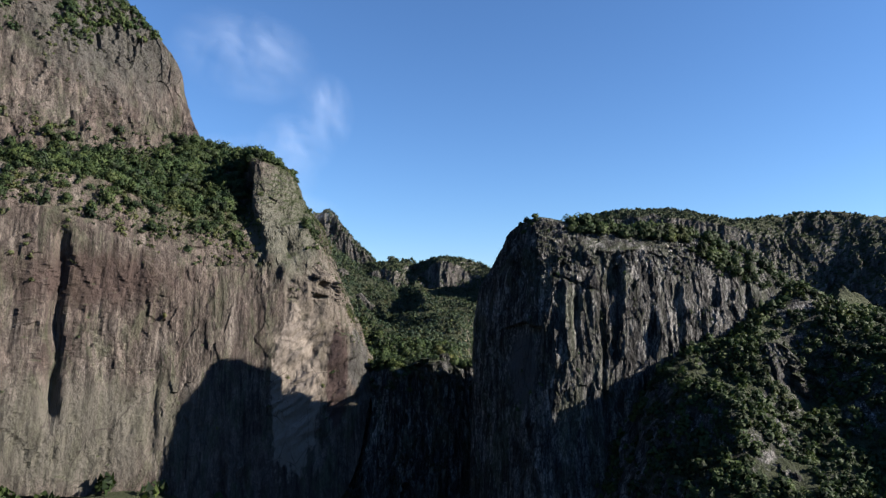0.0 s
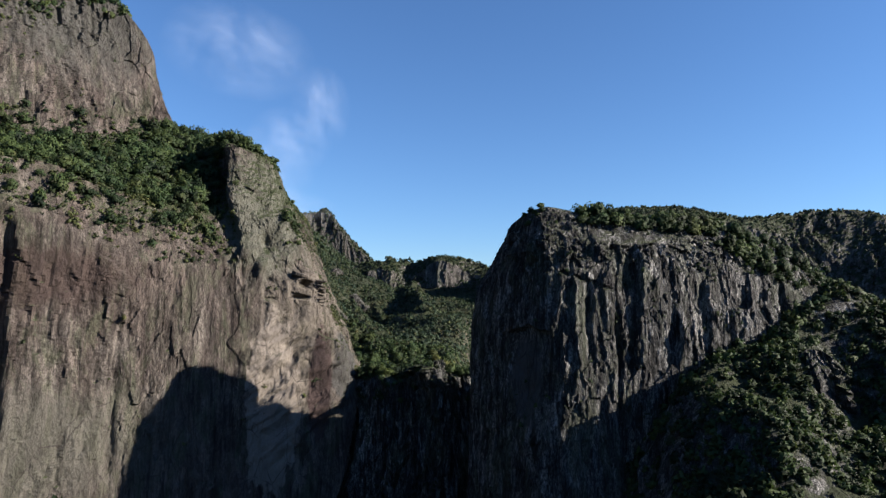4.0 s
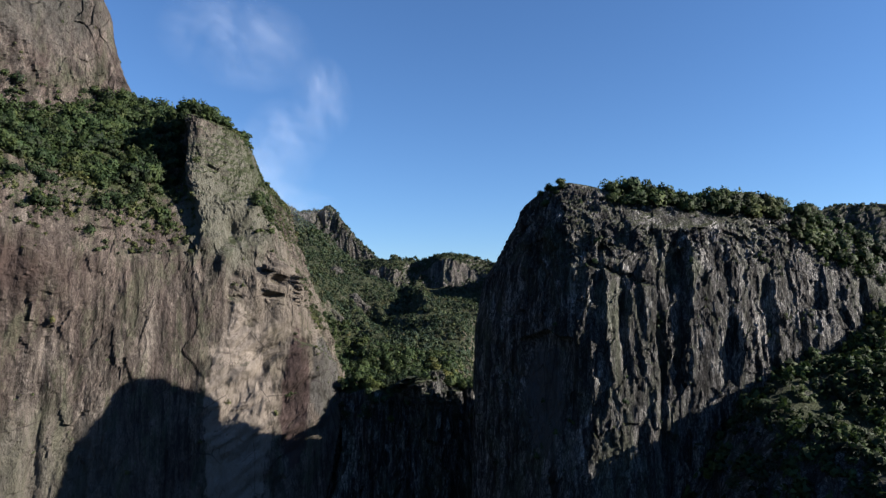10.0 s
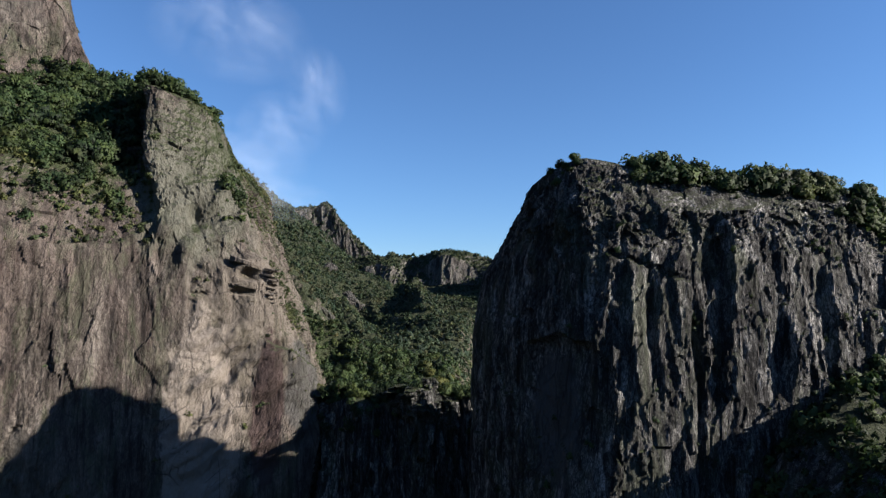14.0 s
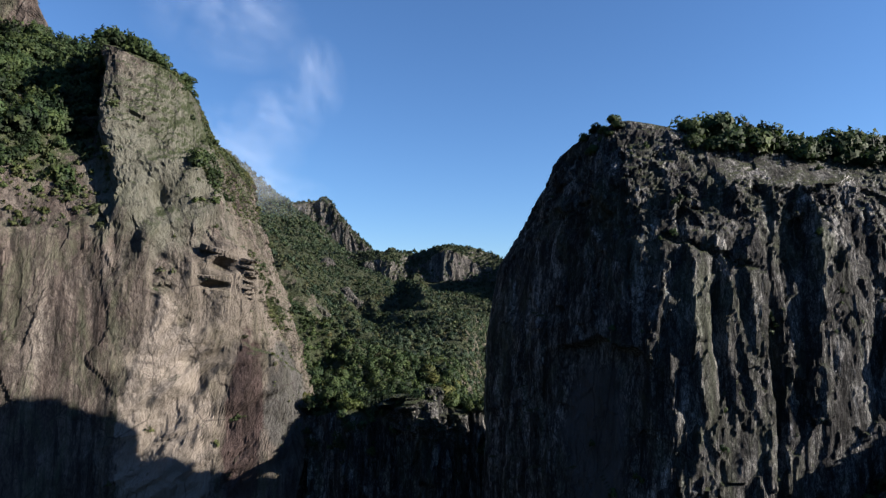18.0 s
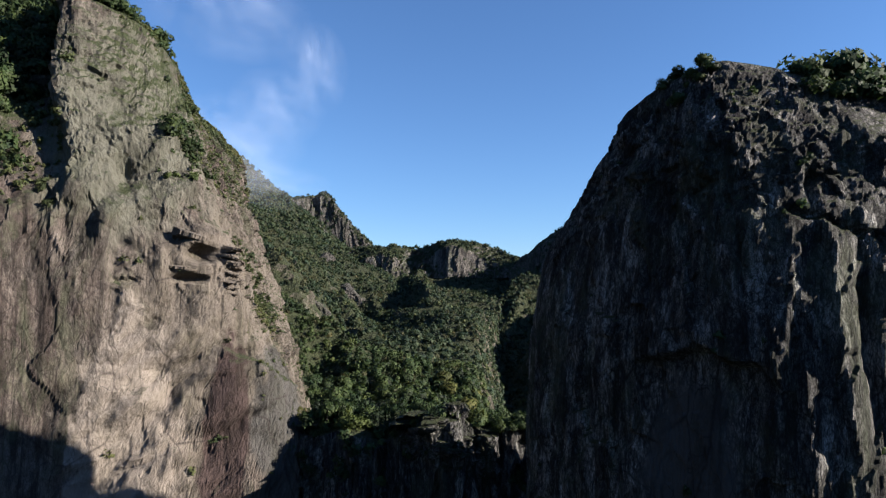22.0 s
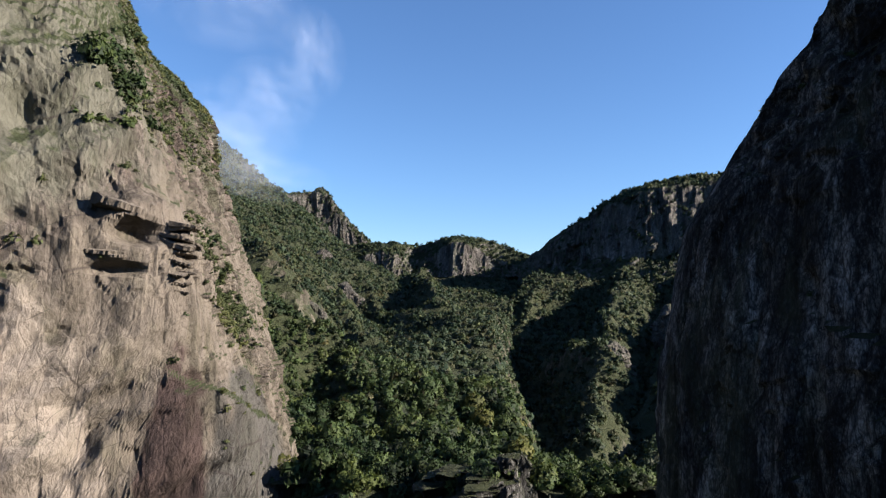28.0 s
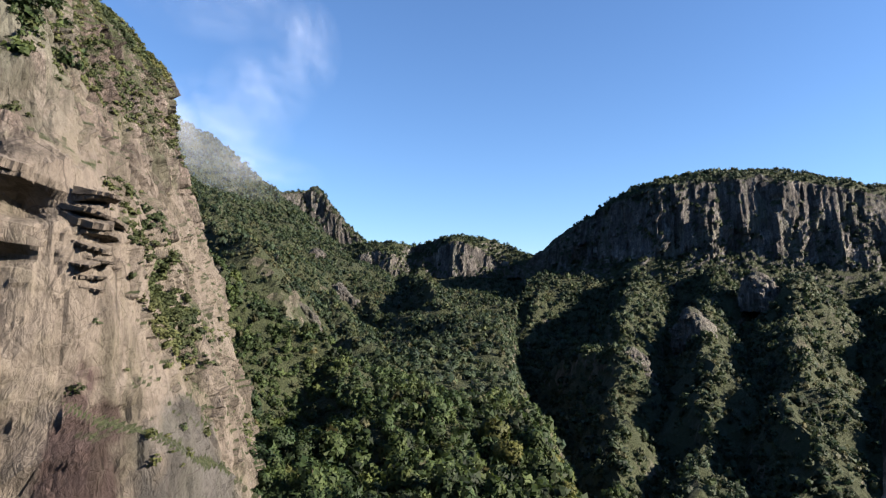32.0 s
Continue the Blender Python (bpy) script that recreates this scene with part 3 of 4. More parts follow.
FACETS = [(30, 0), (47, -0.3), (48.5, 0.7), (53, -0.4), (54, 0.9), (59, -0.5), (60.2, 1.2), (66, -0.4), (67, 0.8), (73, -0.7), (74.2, 1.3), (82.5, -0.8), (83.5, -4.6), (89.4, -4.4), (90.8, 2.4), (95.5, 1.2), (96.3, 1.7),
          (100.5, 0.2), (101.6, -2.6), (106.6, -2.8), (108.2, 1.4), (113, 0.2), (114, 0.9), (118.4, -0.5), (119.4, -2.2), (121.2, -2.2), (122.6, 1.2), (131, -0.4), (132, 0.8), (143, -1.0), (144.4, 1.1), (153, -0.5), (154, 0.7),
          (164, -0.9), (166, 0.9), (180, -0.7), (182, 0.7), (200, -0.8), (230, 0)]


def facets(x, y, z):
    """Great pillars of the dome's front, each turned a little towards the sun side and ending in a deep step."""
    bent = x + 1.6 * vnoise(z / 34, x / 30, 0 * z, 151) + 1.3 * vnoise(z / 9, x / 12, 0 * z, 152) + 0.7 * vnoise(z / 2.8, x / 6, 0 * z, 154)
    chunks = 0.55 * blocks_of((bent - 0.25 * z) / 8, y / 12, z / 15, 191, 1.3) + 0.28 * blocks_of((bent + 0.3 * z) / 4, y / 6, z / 6.5, 195, 1.4)
    return (chunks + np.interp(bent, *zip(*FACETS)) * (0.62 + 0.75 * vnoise(x / 12, z / 17, 0 * z, 156))) * (1 - step(162, 182, z + 3 * vnoise(x / 9, 0 * x, 0 * x, 153))) * (1 - step(364, 380, y))


DOME_HIP = [tuple(0.37 * np.array(a) + 0.63 * np.array(b)) for a, b in zip(DOME_FOOT, DOME_BELLY)]
dome_levels = [DOME_FOOT, DOME_HIP, DOME_BELLY, DOME_BROW, DOME_LIP, DOME_CROWN, DOME_BACK, DOME_SEAM]


def recess(x, y, z):
    """The smooth hollow under an arched overhang on the dome's corner."""
    roof = 142 - 0.035 * (x - 40) ** 2 + 1.2 * vnoise(x / 4, 0 * x, 0 * x, 155)
    return -3.2 * (1 - step(-1.2, 0.6, z - roof)) * step(85, 115, z) * np.exp(-(((x - 41) / 10) ** 4)) * (1 - step(352, 360, y))


def bedding_crack(x, y, z):
    line = 166.5 - 0.36 * (x - 56) + 0.5 * vnoise(x / 3, 0 * x, 0 * x, 157)
    return -1.6 * np.exp(-(((z - line) / 0.7) ** 2)) * step(53, 56, x) * (1 - step(72, 80, x)) * (y < 345)


def brow_knobs(x, y, z):
    """Broken knobs and ledges of the dome's rounded brow."""
    w = 1.5 * vnoise(x / 7, y / 7, z / 7, 158)
    return step(163, 176, z) * (0.9 * blocks_of((x + w) / 7, (y - w) / 7, (z + w) / 6, 159, 1.5) + 0.55 * blocks_of((x - w) / 2.8, (y + w) / 2.8, z / 2.6, 162, 1.5) + 0.2 * blocks_of(x / 1.3, y / 1.3, z / 1.4, 166, 1.5))


DOME_MARKS = [facets, recess, bedding_crack, brow_knobs, groove(66, 329, 1.4, 2.5, 20, 165), groove(79, 330, 1.2, 3, 20, 150), groove(96, 329, 1.0, 2, 60, 160), groove(113, 334, 1.2, 2.5, 60, 160), groove(134, 341, 1.4, 3, 80, 172)]
dome_P = weather(loft(dome_levels, 1.35, 0.56, 10, (2, 3, 4, 5, 6), (0,))[::-1], 0.8, 31, 0.2, 0.24, 1.0, lambda x, y, z: sum(m(x, y, z) for m in DOME_MARKS),
                 lambda x, y, z: (1.0 + 0.6 * step(166, 180, z)) * (1 - 0.75 * np.exp(-(((x - 40) / 11) ** 4 + ((y - 338) / 16) ** 4 + ((z - 118) / 25) ** 4))), 2.2, 0.4, 2.0, 0.3, 1.4)
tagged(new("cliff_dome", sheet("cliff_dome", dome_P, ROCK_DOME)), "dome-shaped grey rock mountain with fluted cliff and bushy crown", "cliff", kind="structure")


# ---- wooded spur in front of the dome ----
def plate(spots):
    """A smooth surface (thin plate) over a few spot heights."""
    s = np.asarray(spots, float)
    n = len(s)
    kernel = lambda r2: np.where(r2 > 0, r2 * np.log(np.maximum(r2, 1e-9)), 0)
    r2 = ((s[:, None, :2] - s[None, :, :2]) ** 2).sum(-1)
    A = np.zeros((n + 3, n + 3))
    A[:n, :n] = kernel(r2) + np.eye(n) * 120
    A[:n, n] = A[n, :n] = 1
    A[:n, n + 1:], A[n + 1:, :n] = s[:, :2], s[:, :2].T
    k = np.linalg.solve(A, np.r_[s[:, 2], 0, 0, 0])

    def fn(X, Y):
        total = k[n] + k[n + 1] * X + k[n + 2] * Y
        for i in range(n):
            total = total + k[i] * kernel((X - s[i, 0]) ** 2 + (Y - s[i, 1]) ** 2)
        return total
    return fn


SPUR = [(205, 372, 156), (193, 362, 160), (201, 336, 144), (179, 328, 127), (159, 321, 127), (152, 338, 134), (130, 318, 120), (116, 324, 124), (113, 300, 112), (125, 279, 105), (114, 279, 93), (136, 276, 91),
        (163, 284, 91), (168, 315, 105), (187, 309, 112), (139, 270, 82), (98, 273, 86), (87, 297, 78), (78, 275, 46), (66, 300, 16), (58, 240, 8), (92, 200, 46), (150, 200, 60), (130, 150, 40), (198, 220, 84),
        (222, 280, 115), (260, 300, 122), (300, 200, 90), (50, 315, 4), (245, 395, 138), (310, 420, 112), (330, 300, 106)]
spur_height = plate(SPUR)
spur_P = heights(38, 345, 120, 432, 2.0, lambda X, Y: spur_height(X, Y) + 3.5 * fbm(X / 30, Y / 30, 0 * X, 4, 50) + 3.0 * crest(X / 26, Y / 26, 0 * X + 3.3, 52))
spur_P = weather(spur_P, 0.8, 55, 0.8, 1.0, 1.0)
tagged(new("hillside_spur", sheet("hillside_spur", spur_P, ROCK_DOME)), "wooded spur with bare rock outcrops below the dome", "hillside", kind="structure")


# ---- valley behind the gap ----
def ridge_lines(X, Y, lines, slope):
    best = np.full(X.shape, -1e9)
    for a, b in lines:
        a, b = np.array(a, float), np.array(b, float)
        d = b[:2] - a[:2]
        t = np.clip(((X - a[0]) * d[0] + (Y - a[1]) * d[1]) / (d @ d), 0, 1)
        r = np.hypot(X - a[0] - t * d[0], Y - a[1] - t * d[1])
        best = np.maximum(best, a[2] + t * (b[2] - a[2]) - slope * r)
    return best


RIBS = [((40, 560, 60), (120, 850, 138)), ((120, 850, 138), (205, 1075, 192)), ((70, 560, 62), (262, 1010, 186)), ((262, 1010, 186), (280, 1070, 195)), ((114, 560, 66), (312, 960, 182)),
        ((312, 960, 182), (370, 1060, 190)), ((190, 600, 80), (460, 1000, 190)), ((60, 960, 130), (120, 1140, 196)), ((330, 640, 90), (640, 1040, 190)), ((430, 620, 110), (800, 1030, 190))]


SPURS = [((-330, 1060, 286), (-140, 850, 166)), ((-330, 1190, 290), (-152, 1075, 186)), ((-300, 760, 244), (-108, 600, 150)), ((-60, 1190, 195), (-25, 930, 150)), ((-250, 900, 236), (-70, 700, 138))]


def valley_height(X, Y):
    base = np.interp(Y, [420, 575, 675, 800, 975, 1100, 1220, 1500], [112, 113, 117, 124, 138, 158, 188, 190])
    left = np.maximum(0, -X - 70 - 0.02 * (Y - 430)) * 0.46
    gorge_x = np.interp(Y, [420, 600, 850, 1000, 1150], [4, 10, 20, 52, 95])
    drop = np.clip((X - gorge_x) * 2.4, 0, 85) * (1 - step(1050, 1180, Y))
    right = np.interp(Y, [420, 600, 800, 1000, 1080, 1300], [20, 22, 62, 132, 180, 185])
    U = X + 16 * fbm(X / 55, Y / 55, 0 * X + 5.5, 3, 63)
    V = Y + 26 * fbm(X / 55, Y / 55, 0 * X + 9.5, 3, 64)
    z = np.maximum(base + left - drop, np.where(X > gorge_x, np.maximum(right, ridge_lines(U, V, RIBS, 0.85)), -1e9))
    z = np.maximum(z, np.where(X < gorge_x, ridge_lines(U, V, SPURS, 0.85), -1e9))
    z = z - 34 * np.exp(-(((X + 110) / 30) ** 2) - (((Y - 750) / 70) ** 2)) - 30 * np.exp(-(((X + 116) / 30) ** 2) - (((Y - 985) / 52) ** 2))
    swell = 11 * fbm(X / 60, Y / 60, 0 * X, 4, 60) + 8 * crest(X / 55 + Y / 160, Y / 150 - X / 200, 0 * X + 1.7, 66)
    return z + swell * step(430, 520, Y) * (1 - 0.5 * step(1060, 1160, Y))


valley_P = heights(-620, 820, 424, 1300, 4.0, valley_height)
valley_P = weather(valley_P, 1.2, 62, 1.0, 1.2, 1.2)
tagged(new("ground_valley", sheet("ground_valley", valley_P, SOIL)), "wooded valley rising behind the rock gap", "valley", kind="structure")

SILL_FOOT = [(-62, 440, 30), (-48, 418, 25), (-36, 410, 20), (-24, 409, 15), (-12, 407, 15), (0, 406, 15), (10, 408, 15), (25, 406, 15), (60, 428, 10)]
SILL_LIP = [(-58, 446, 112), (-46, 428, 108), (-34, 417, 112), (-23, 418, 108), (-12, 413, 114), (-1, 412, 117), (8, 415, 113), (20, 415, 114), (60, 436, 112)]
SILL_TOP = [(-64, 470, 124), (-50, 452, 117), (-36, 444, 114), (-24, 442, 114), (-12, 440, 113), (0, 438, 112), (10, 440, 112), (24, 440, 110), (60, 450, 104)]
sill_P = weather(loft([SILL_FOOT, SILL_LIP, SILL_TOP], 0.9, 0.9), 0.8, 77, 1.5, 1.3, 0.8, None, None, 2.0)
tagged(new("cliff_sill", sheet("cliff_sill", sill_P, ROCK_DOME)), "low shaded rock wall closing the gap", "cliff", kind="structure")

# ---- massif and ridges beyond ----
MASSIF_SKIRT = [(74, 1150, 150), (100, 1120, 150), (140, 1085, 150), (195, 1035, 150), (298, 1022, 150), (398, 1012, 150), (488, 1004, 140), (580, 1000, 100), (690, 960, 90), (850, 910, 80)]
MASSIF_FOOT = [(80, 1185, 196), (110, 1150, 198), (155, 1118, 206), (205, 1078, 204), (300, 1064, 212), (400, 1054, 200), (490, 1050, 196), (590, 1040, 120), (700, 1000, 110), (860, 950, 100)]
MASSIF_LIP = [(82, 1192, 204), (114, 1158, 228), (158, 1128, 260), (210, 1090, 288), (296, 1078, 303), (396, 1069, 300), (495, 1070, 282), (612, 1075, 240), (735, 1030, 230), (900, 980, 220)]
MASSIF_CREST = [(90, 1210, 206), (122, 1178, 237), (170, 1152, 272), (226, 1126, 303), (292, 1118, 317), (391, 1118, 322), (505, 1112, 305), (640, 1110, 320), (790, 1060, 302), (940, 1000, 300)]
MASSIF_BACK = [(140, 1330, 120), (170, 1320, 120), (220, 1310, 120), (260, 1300, 130), (310, 1300, 130), (400, 1300, 130), (540, 1300, 130), (650, 1300, 130), (870, 1260, 130), (1000, 1200, 130)]
massif_P = weather(loft([MASSIF_SKIRT, MASSIF_FOOT, MASSIF_LIP, MASSIF_CREST, MASSIF_BACK], 2.7, 2.7, 8), 2.0, 81, 1.9, 1.7, 4.0, None, None, 1.9, 0.45, 2.0)
tagged(new("cliff_massif", sheet("cliff_massif", massif_P, ROCK_FAR)), "distant wooded mountain with a band of fluted grey cliffs", "mountain", kind="structure")

RIDGE_FOOT = [(-330, 1215, 190), (-200, 1205, 172), (-112, 1195, 178), (-60, 1200, 184), (-10, 1195, 186), (50, 1195, 186), (125, 1165, 188)]
RIDGE_LIP = [(-330, 1225, 215), (-205, 1214, 196), (-112, 1203, 221), (-60, 1213, 204), (-8, 1204, 237), (50, 1205, 210), (124, 1172, 200)]
RIDGE_CREST = [(-330, 1260, 244), (-210, 1235, 232), (-115, 1226, 236), (-60, 1230, 234), (-8, 1221, 245), (58, 1225, 237), (122, 1195, 204)]
RIDGE_BACK = [(-330, 1450, 130), (-210, 1420, 130), (-115, 1400, 130), (-60, 1400, 130), (-8, 1400, 130), (58, 1400, 130), (130, 1380, 130)]
ridge_P = weather(loft([RIDGE_FOOT, RIDGE_LIP, RIDGE_CREST, RIDGE_BACK], 2.6, 2.6), 1.8, 91, 1.8, 1.8, 2.5)
tagged(new("cliff_ridge", sheet("cliff_ridge", ridge_P, ROCK_FAR)), "distant low ridge with small rock bluffs and trees", "ridge", kind="structure")

PEAKS = [((-1300, 1500, 640), (-700, 1700, 575)), ((-700, 1700, 575), (-610, 1720, 556)), ((-610, 1720, 556), (-495, 1800, 470)), ((-495, 1800, 462), (-420, 2030, 380)), ((-420, 2030, 380), (-385, 2071, 375)),
         ((-385, 2071, 375), (-330, 2075, 330)), ((-330, 2075, 330), (-270, 2050, 285)), ((-270, 2050, 285), (-150, 1800, 275)), ((-150, 1800, 290), (60, 1650, 235)),
         ((-700, 1700, 575), (-420, 1150, 330)), ((-495, 1800, 455), (-330, 1300, 250))]


def peak_height(X, Y):
    return np.maximum(ridge_lines(X, Y, PEAKS, 0.85), 100) + 14 * fbm(X / 110, Y / 110, 0 * X, 5, 95) + 9 * crest(X / 60, Y / 60, 0 * X + 7.7, 97) - 6


peak_P = weather(heights(-1500, 420, 1130, 2500, 9.0, peak_height), 2.6, 99, 2.4, 2.5, 3)
tagged(new("mountain_far", sheet("mountain_far", peak_P, ROCK_FAR)), "far wooded mountain with a rocky peak", "mountain", kind="structure")


PEAK_FOOT = [(-520, 1900, 345), (-455, 1985, 340), (-405, 2030, 330), (-360, 2036, 305), (-315, 2040, 285), (-262, 2050, 270), (-215, 2060, 265)]
PEAK_LIP = [(-512, 1912, 400), (-452, 2000, 428), (-406, 2046, 440), (-374, 2050, 440), (-337, 2053, 400), (-287, 2060, 345), (-225, 2075, 295)]
PEAK_CREST = [(-500, 1950, 434), (-445, 2030, 440), (-400, 2062, 455), (-380, 2066, 466), (-342, 2066, 425), (-292, 2072, 365), (-230, 2095, 303)]
PEAK_BACK = [(-480, 2200, 250), (-440, 2200, 250), (-390, 2200, 250), (-360, 2200, 250), (-330, 2200, 250), (-290, 2200, 230), (-230, 2200, 220)]
crag_P = weather(loft([PEAK_FOOT, PEAK_LIP, PEAK_CREST, PEAK_BACK], 3.5, 3.5), 2.4, 131, 2.6, 2.4, 3.0, None, None, 2.0)
tagged(new("cliff_peak", sheet("cliff_peak", crag_P, ROCK_FAR)), "far rocky peak rising out of the forest", "mountain", kind="structure")


# ---- ground ----
def floor_height(X, Y):
    left = 45 * step(40, 190, -X - 0.25 * (Y - 350))
    right = 60 * step(60, 260, X)
    return 8 + left + right + 6 * fbm(X / 40, Y / 40, 0 * X, 4, 110)


floor_P = heights(-620, 620, -420, 440, 7.0, floor_height)
tagged(new("ground_canyon", sheet("ground_canyon", floor_P, SOIL)), "shaded wooded canyon floor", "ground", kind="structure")
base_P = heights(-4600, 4600, -4600, 4600, 115.0, lambda X, Y: -30 + 25 * fbm(X / 600, Y / 600, 0 * X, 4, 120))
tagged(new("ground", sheet("ground", base_P, SOIL)), "wooded lowland reaching to the horizon", "ground", kind="structure")


# Added ring of hills, never in view, that cuts low sky light into the canyon.
def ring_height(A, R):
    ridge = np.exp(-(((R - 1900) / 520) ** 2))
    return -30 + ridge * (560 + 190 * fbm(np.cos(A) * 3, np.sin(A) * 3, R / 900, 4, 140)) + 35 * crest(np.cos(A) * 9, np.sin(A) * 9, R / 260, 142) * ridge


ring_A, ring_R = np.meshgrid(np.radians(np.linspace(130, 410, 240)), np.linspace(950, 3300, 70), indexing="ij")
ring_P = np.stack([ring_R * np.cos(ring_A), 250 + ring_R * np.sin(ring_A), ring_height(ring_A, ring_R)], -1)[:, ::-1]
tagged(new("unseen_sky_block_ring", sheet("unseen_sky_block_ring", ring_P, SOIL, True)), "unseen wooded mountain ring added round the canyon to block low sky light", "mountain", kind="structure")


# ---- rock outcrops in the valley ----
def outcrop(centre, wide, deep, high, seed, label, mat=ROCK_SLOPE, group="bare rocks in the valley", rough=1.1):
    """A bare knob of rock with a broken, steep front."""
    u, v = np.meshgrid(np.linspace(0, 2 * np.pi, 90), np.linspace(0.0, 1.0, 46), indexing="ij")
    lean = 1 + 0.5 * fbm(np.cos(u) * 1.3, np.sin(u) * 1.3, v * 2.2, 3, seed)
    flare = (1 - v**2.2) ** 0.6 * lean + 0.02
    P = np.stack([wide * flare * np.cos(u) - 0.35 * wide * v, deep * flare * np.sin(u) + 0.5 * deep * v, high * (1.3 * v - 0.3)], -1)
    P = P + np.array(centre)
    P = weather(P, rough, seed, 1.5, 1.6, 0.8)
    P[-1] = P[0]
    me = sheet("rock_outcrop", P - np.array(centre), mat)
    ob = tagged(new("rock_outcrop", me), label, "rock", group)
    ob.matrix_basis = pose(*centre)


OUTCROPS = [((-130, 1020, 137), 17, 18, 36, 1010, "bare pale rock rising out of the wooded slope"), ((-121, 790, 118), 15, 13, 32, 1020, "jagged bare rock with dark cracks among trees"),
            ((-220, 905, 196), 9, 10, 18, 1030, "small pale rock knob in the forest"), ((112, 770, 100), 9, 16, 24, 1040, "grey rock face on a wooded rib"),
            ((174, 818, 122), 17, 20, 30, 1050, "broad grey rock face on a wooded rib"), ((-178, 1120, 196), 13, 14, 22, 1060, "low grey rock knob below the ridge"),
            ((264, 900, 156), 15, 18, 28, 1070, "grey rock face high on a wooded rib")]
for place, wide, deep, high, seed, label in OUTCROPS:
    outcrop(place, wide, deep, high, seed, label)
outcrop((165, 318, 110), 14, 9, 24, 1080, "pale fluted rock face standing out of the wooded spur", ROCK_DOME, "bare rocks on the spur", 0.8)
outcrop((140, 268, 76), 9, 8, 13, 1090, "small grey rock among the trees of the spur", ROCK_DOME, "bare rocks on the spur", 0.7)
for place, wide, high, seed in (((-7, 411.5, 109), 2.6, 9, 1100), ((0.5, 411.5, 110), 1.8, 11, 1110), ((-3, 410.5, 106), 2.4, 8, 1120), ((9, 413, 103), 2.2, 9, 1130)):
    outcrop(place, wide, 2.2, high, seed, "narrow pale rock pinnacle on the lip of the low wall", ROCK_DOME, "pinnacles on the low wall", 0.3)


def off_rocks(x, y):
    """0 where a bare rock stands, 1 elsewhere."""
    keep = np.ones(np.shape(x))
    for (cx, cy, cz), wide, deep, high, seed, label in OUTCROPS + [((165, 318, 110), 14, 9, 24, 0, ""), ((140, 268, 76), 9, 8, 13, 0, "")]:
        keep = keep * (np.hypot((x - cx) / wide, (y - cy + 0.5 * deep) / (1.4 * deep)) > 0.75)
    return keep



# ---- woods ----
SCRUB = leaf_material("olive_brown_scrub_leaves", (0.022, 0.027, 0.013), (0.054, 0.06, 0.028), (0.09, 0.092, 0.046))

def crown(seed, leaves, size, lobes=6):
    """Leaf tufts of one tree crown about one metre in radius, on several uneven lobes: corner points, three to a tuft, and the way each tuft faces."""
    rng = np.random.default_rng(seed)
    a = rng.uniform(0, 2 * np.pi, lobes)
    r = rng.uniform(0.2, 0.62, lobes)
    centre = np.stack([r * np.cos(a), r * np.sin(a), rng.uniform(0.35, 1.1, lobes)], 1)
    centre[0] = (0, 0, 1.15)
    big = rng.uniform(0.36, 0.58, lobes)
    which = rng.integers(0, lobes, leaves)
    way = rng.normal(size=(leaves, 3))
    way[:, 2] = np.abs(way[:, 2]) * 0.9 - 0.3
    way /= np.linalg.norm(way, axis=1, keepdims=True)
    at = centre[which] + way * (big[which] * rng.uniform(0.8, 1.08, leaves))[:, None]
    n = way + rng.normal(scale=0.4, size=(leaves, 3))
    n /= np.linalg.norm(n, axis=1, keepdims=True)
    t = np.cross(n, rng.normal(size=(leaves, 3)))
    t /= np.linalg.norm(t, axis=1, keepdims=True)
    b = np.cross(n, t)
    s = (size * rng.uniform(0.6, 1.2, leaves))[:, None]
    k = rng.uniform(0.5, 1.0, (4, leaves, 1))
    soft = way * 0.55 + (at - (0, 0, 0.5)) * 0.6 + n * 0.1
    soft /= np.linalg.norm(soft, axis=1, keepdims=True)
    return np.stack([at - t * s * k[0] - b * s * 0.5, at + t * s * k[1] - b * s * k[2] * 0.6, at + b * s * (0.4 + k[3])], 1), np.repeat(soft[:, None], 3, 1)


MID_CROWNS = [crown(300 + i, 220, 0.165, 9) for i in range(6)]
MOTE_CROWNS = [crown(600 + i, 22, 0.45, 4) for i in range(6)]
TINY_CROWNS = [crown(500 + i, 42, 0.36, 5) for i in range(6)]
FAR_CROWNS = [crown(400 + i, 66, 0.29, 6) for i in range(6)]


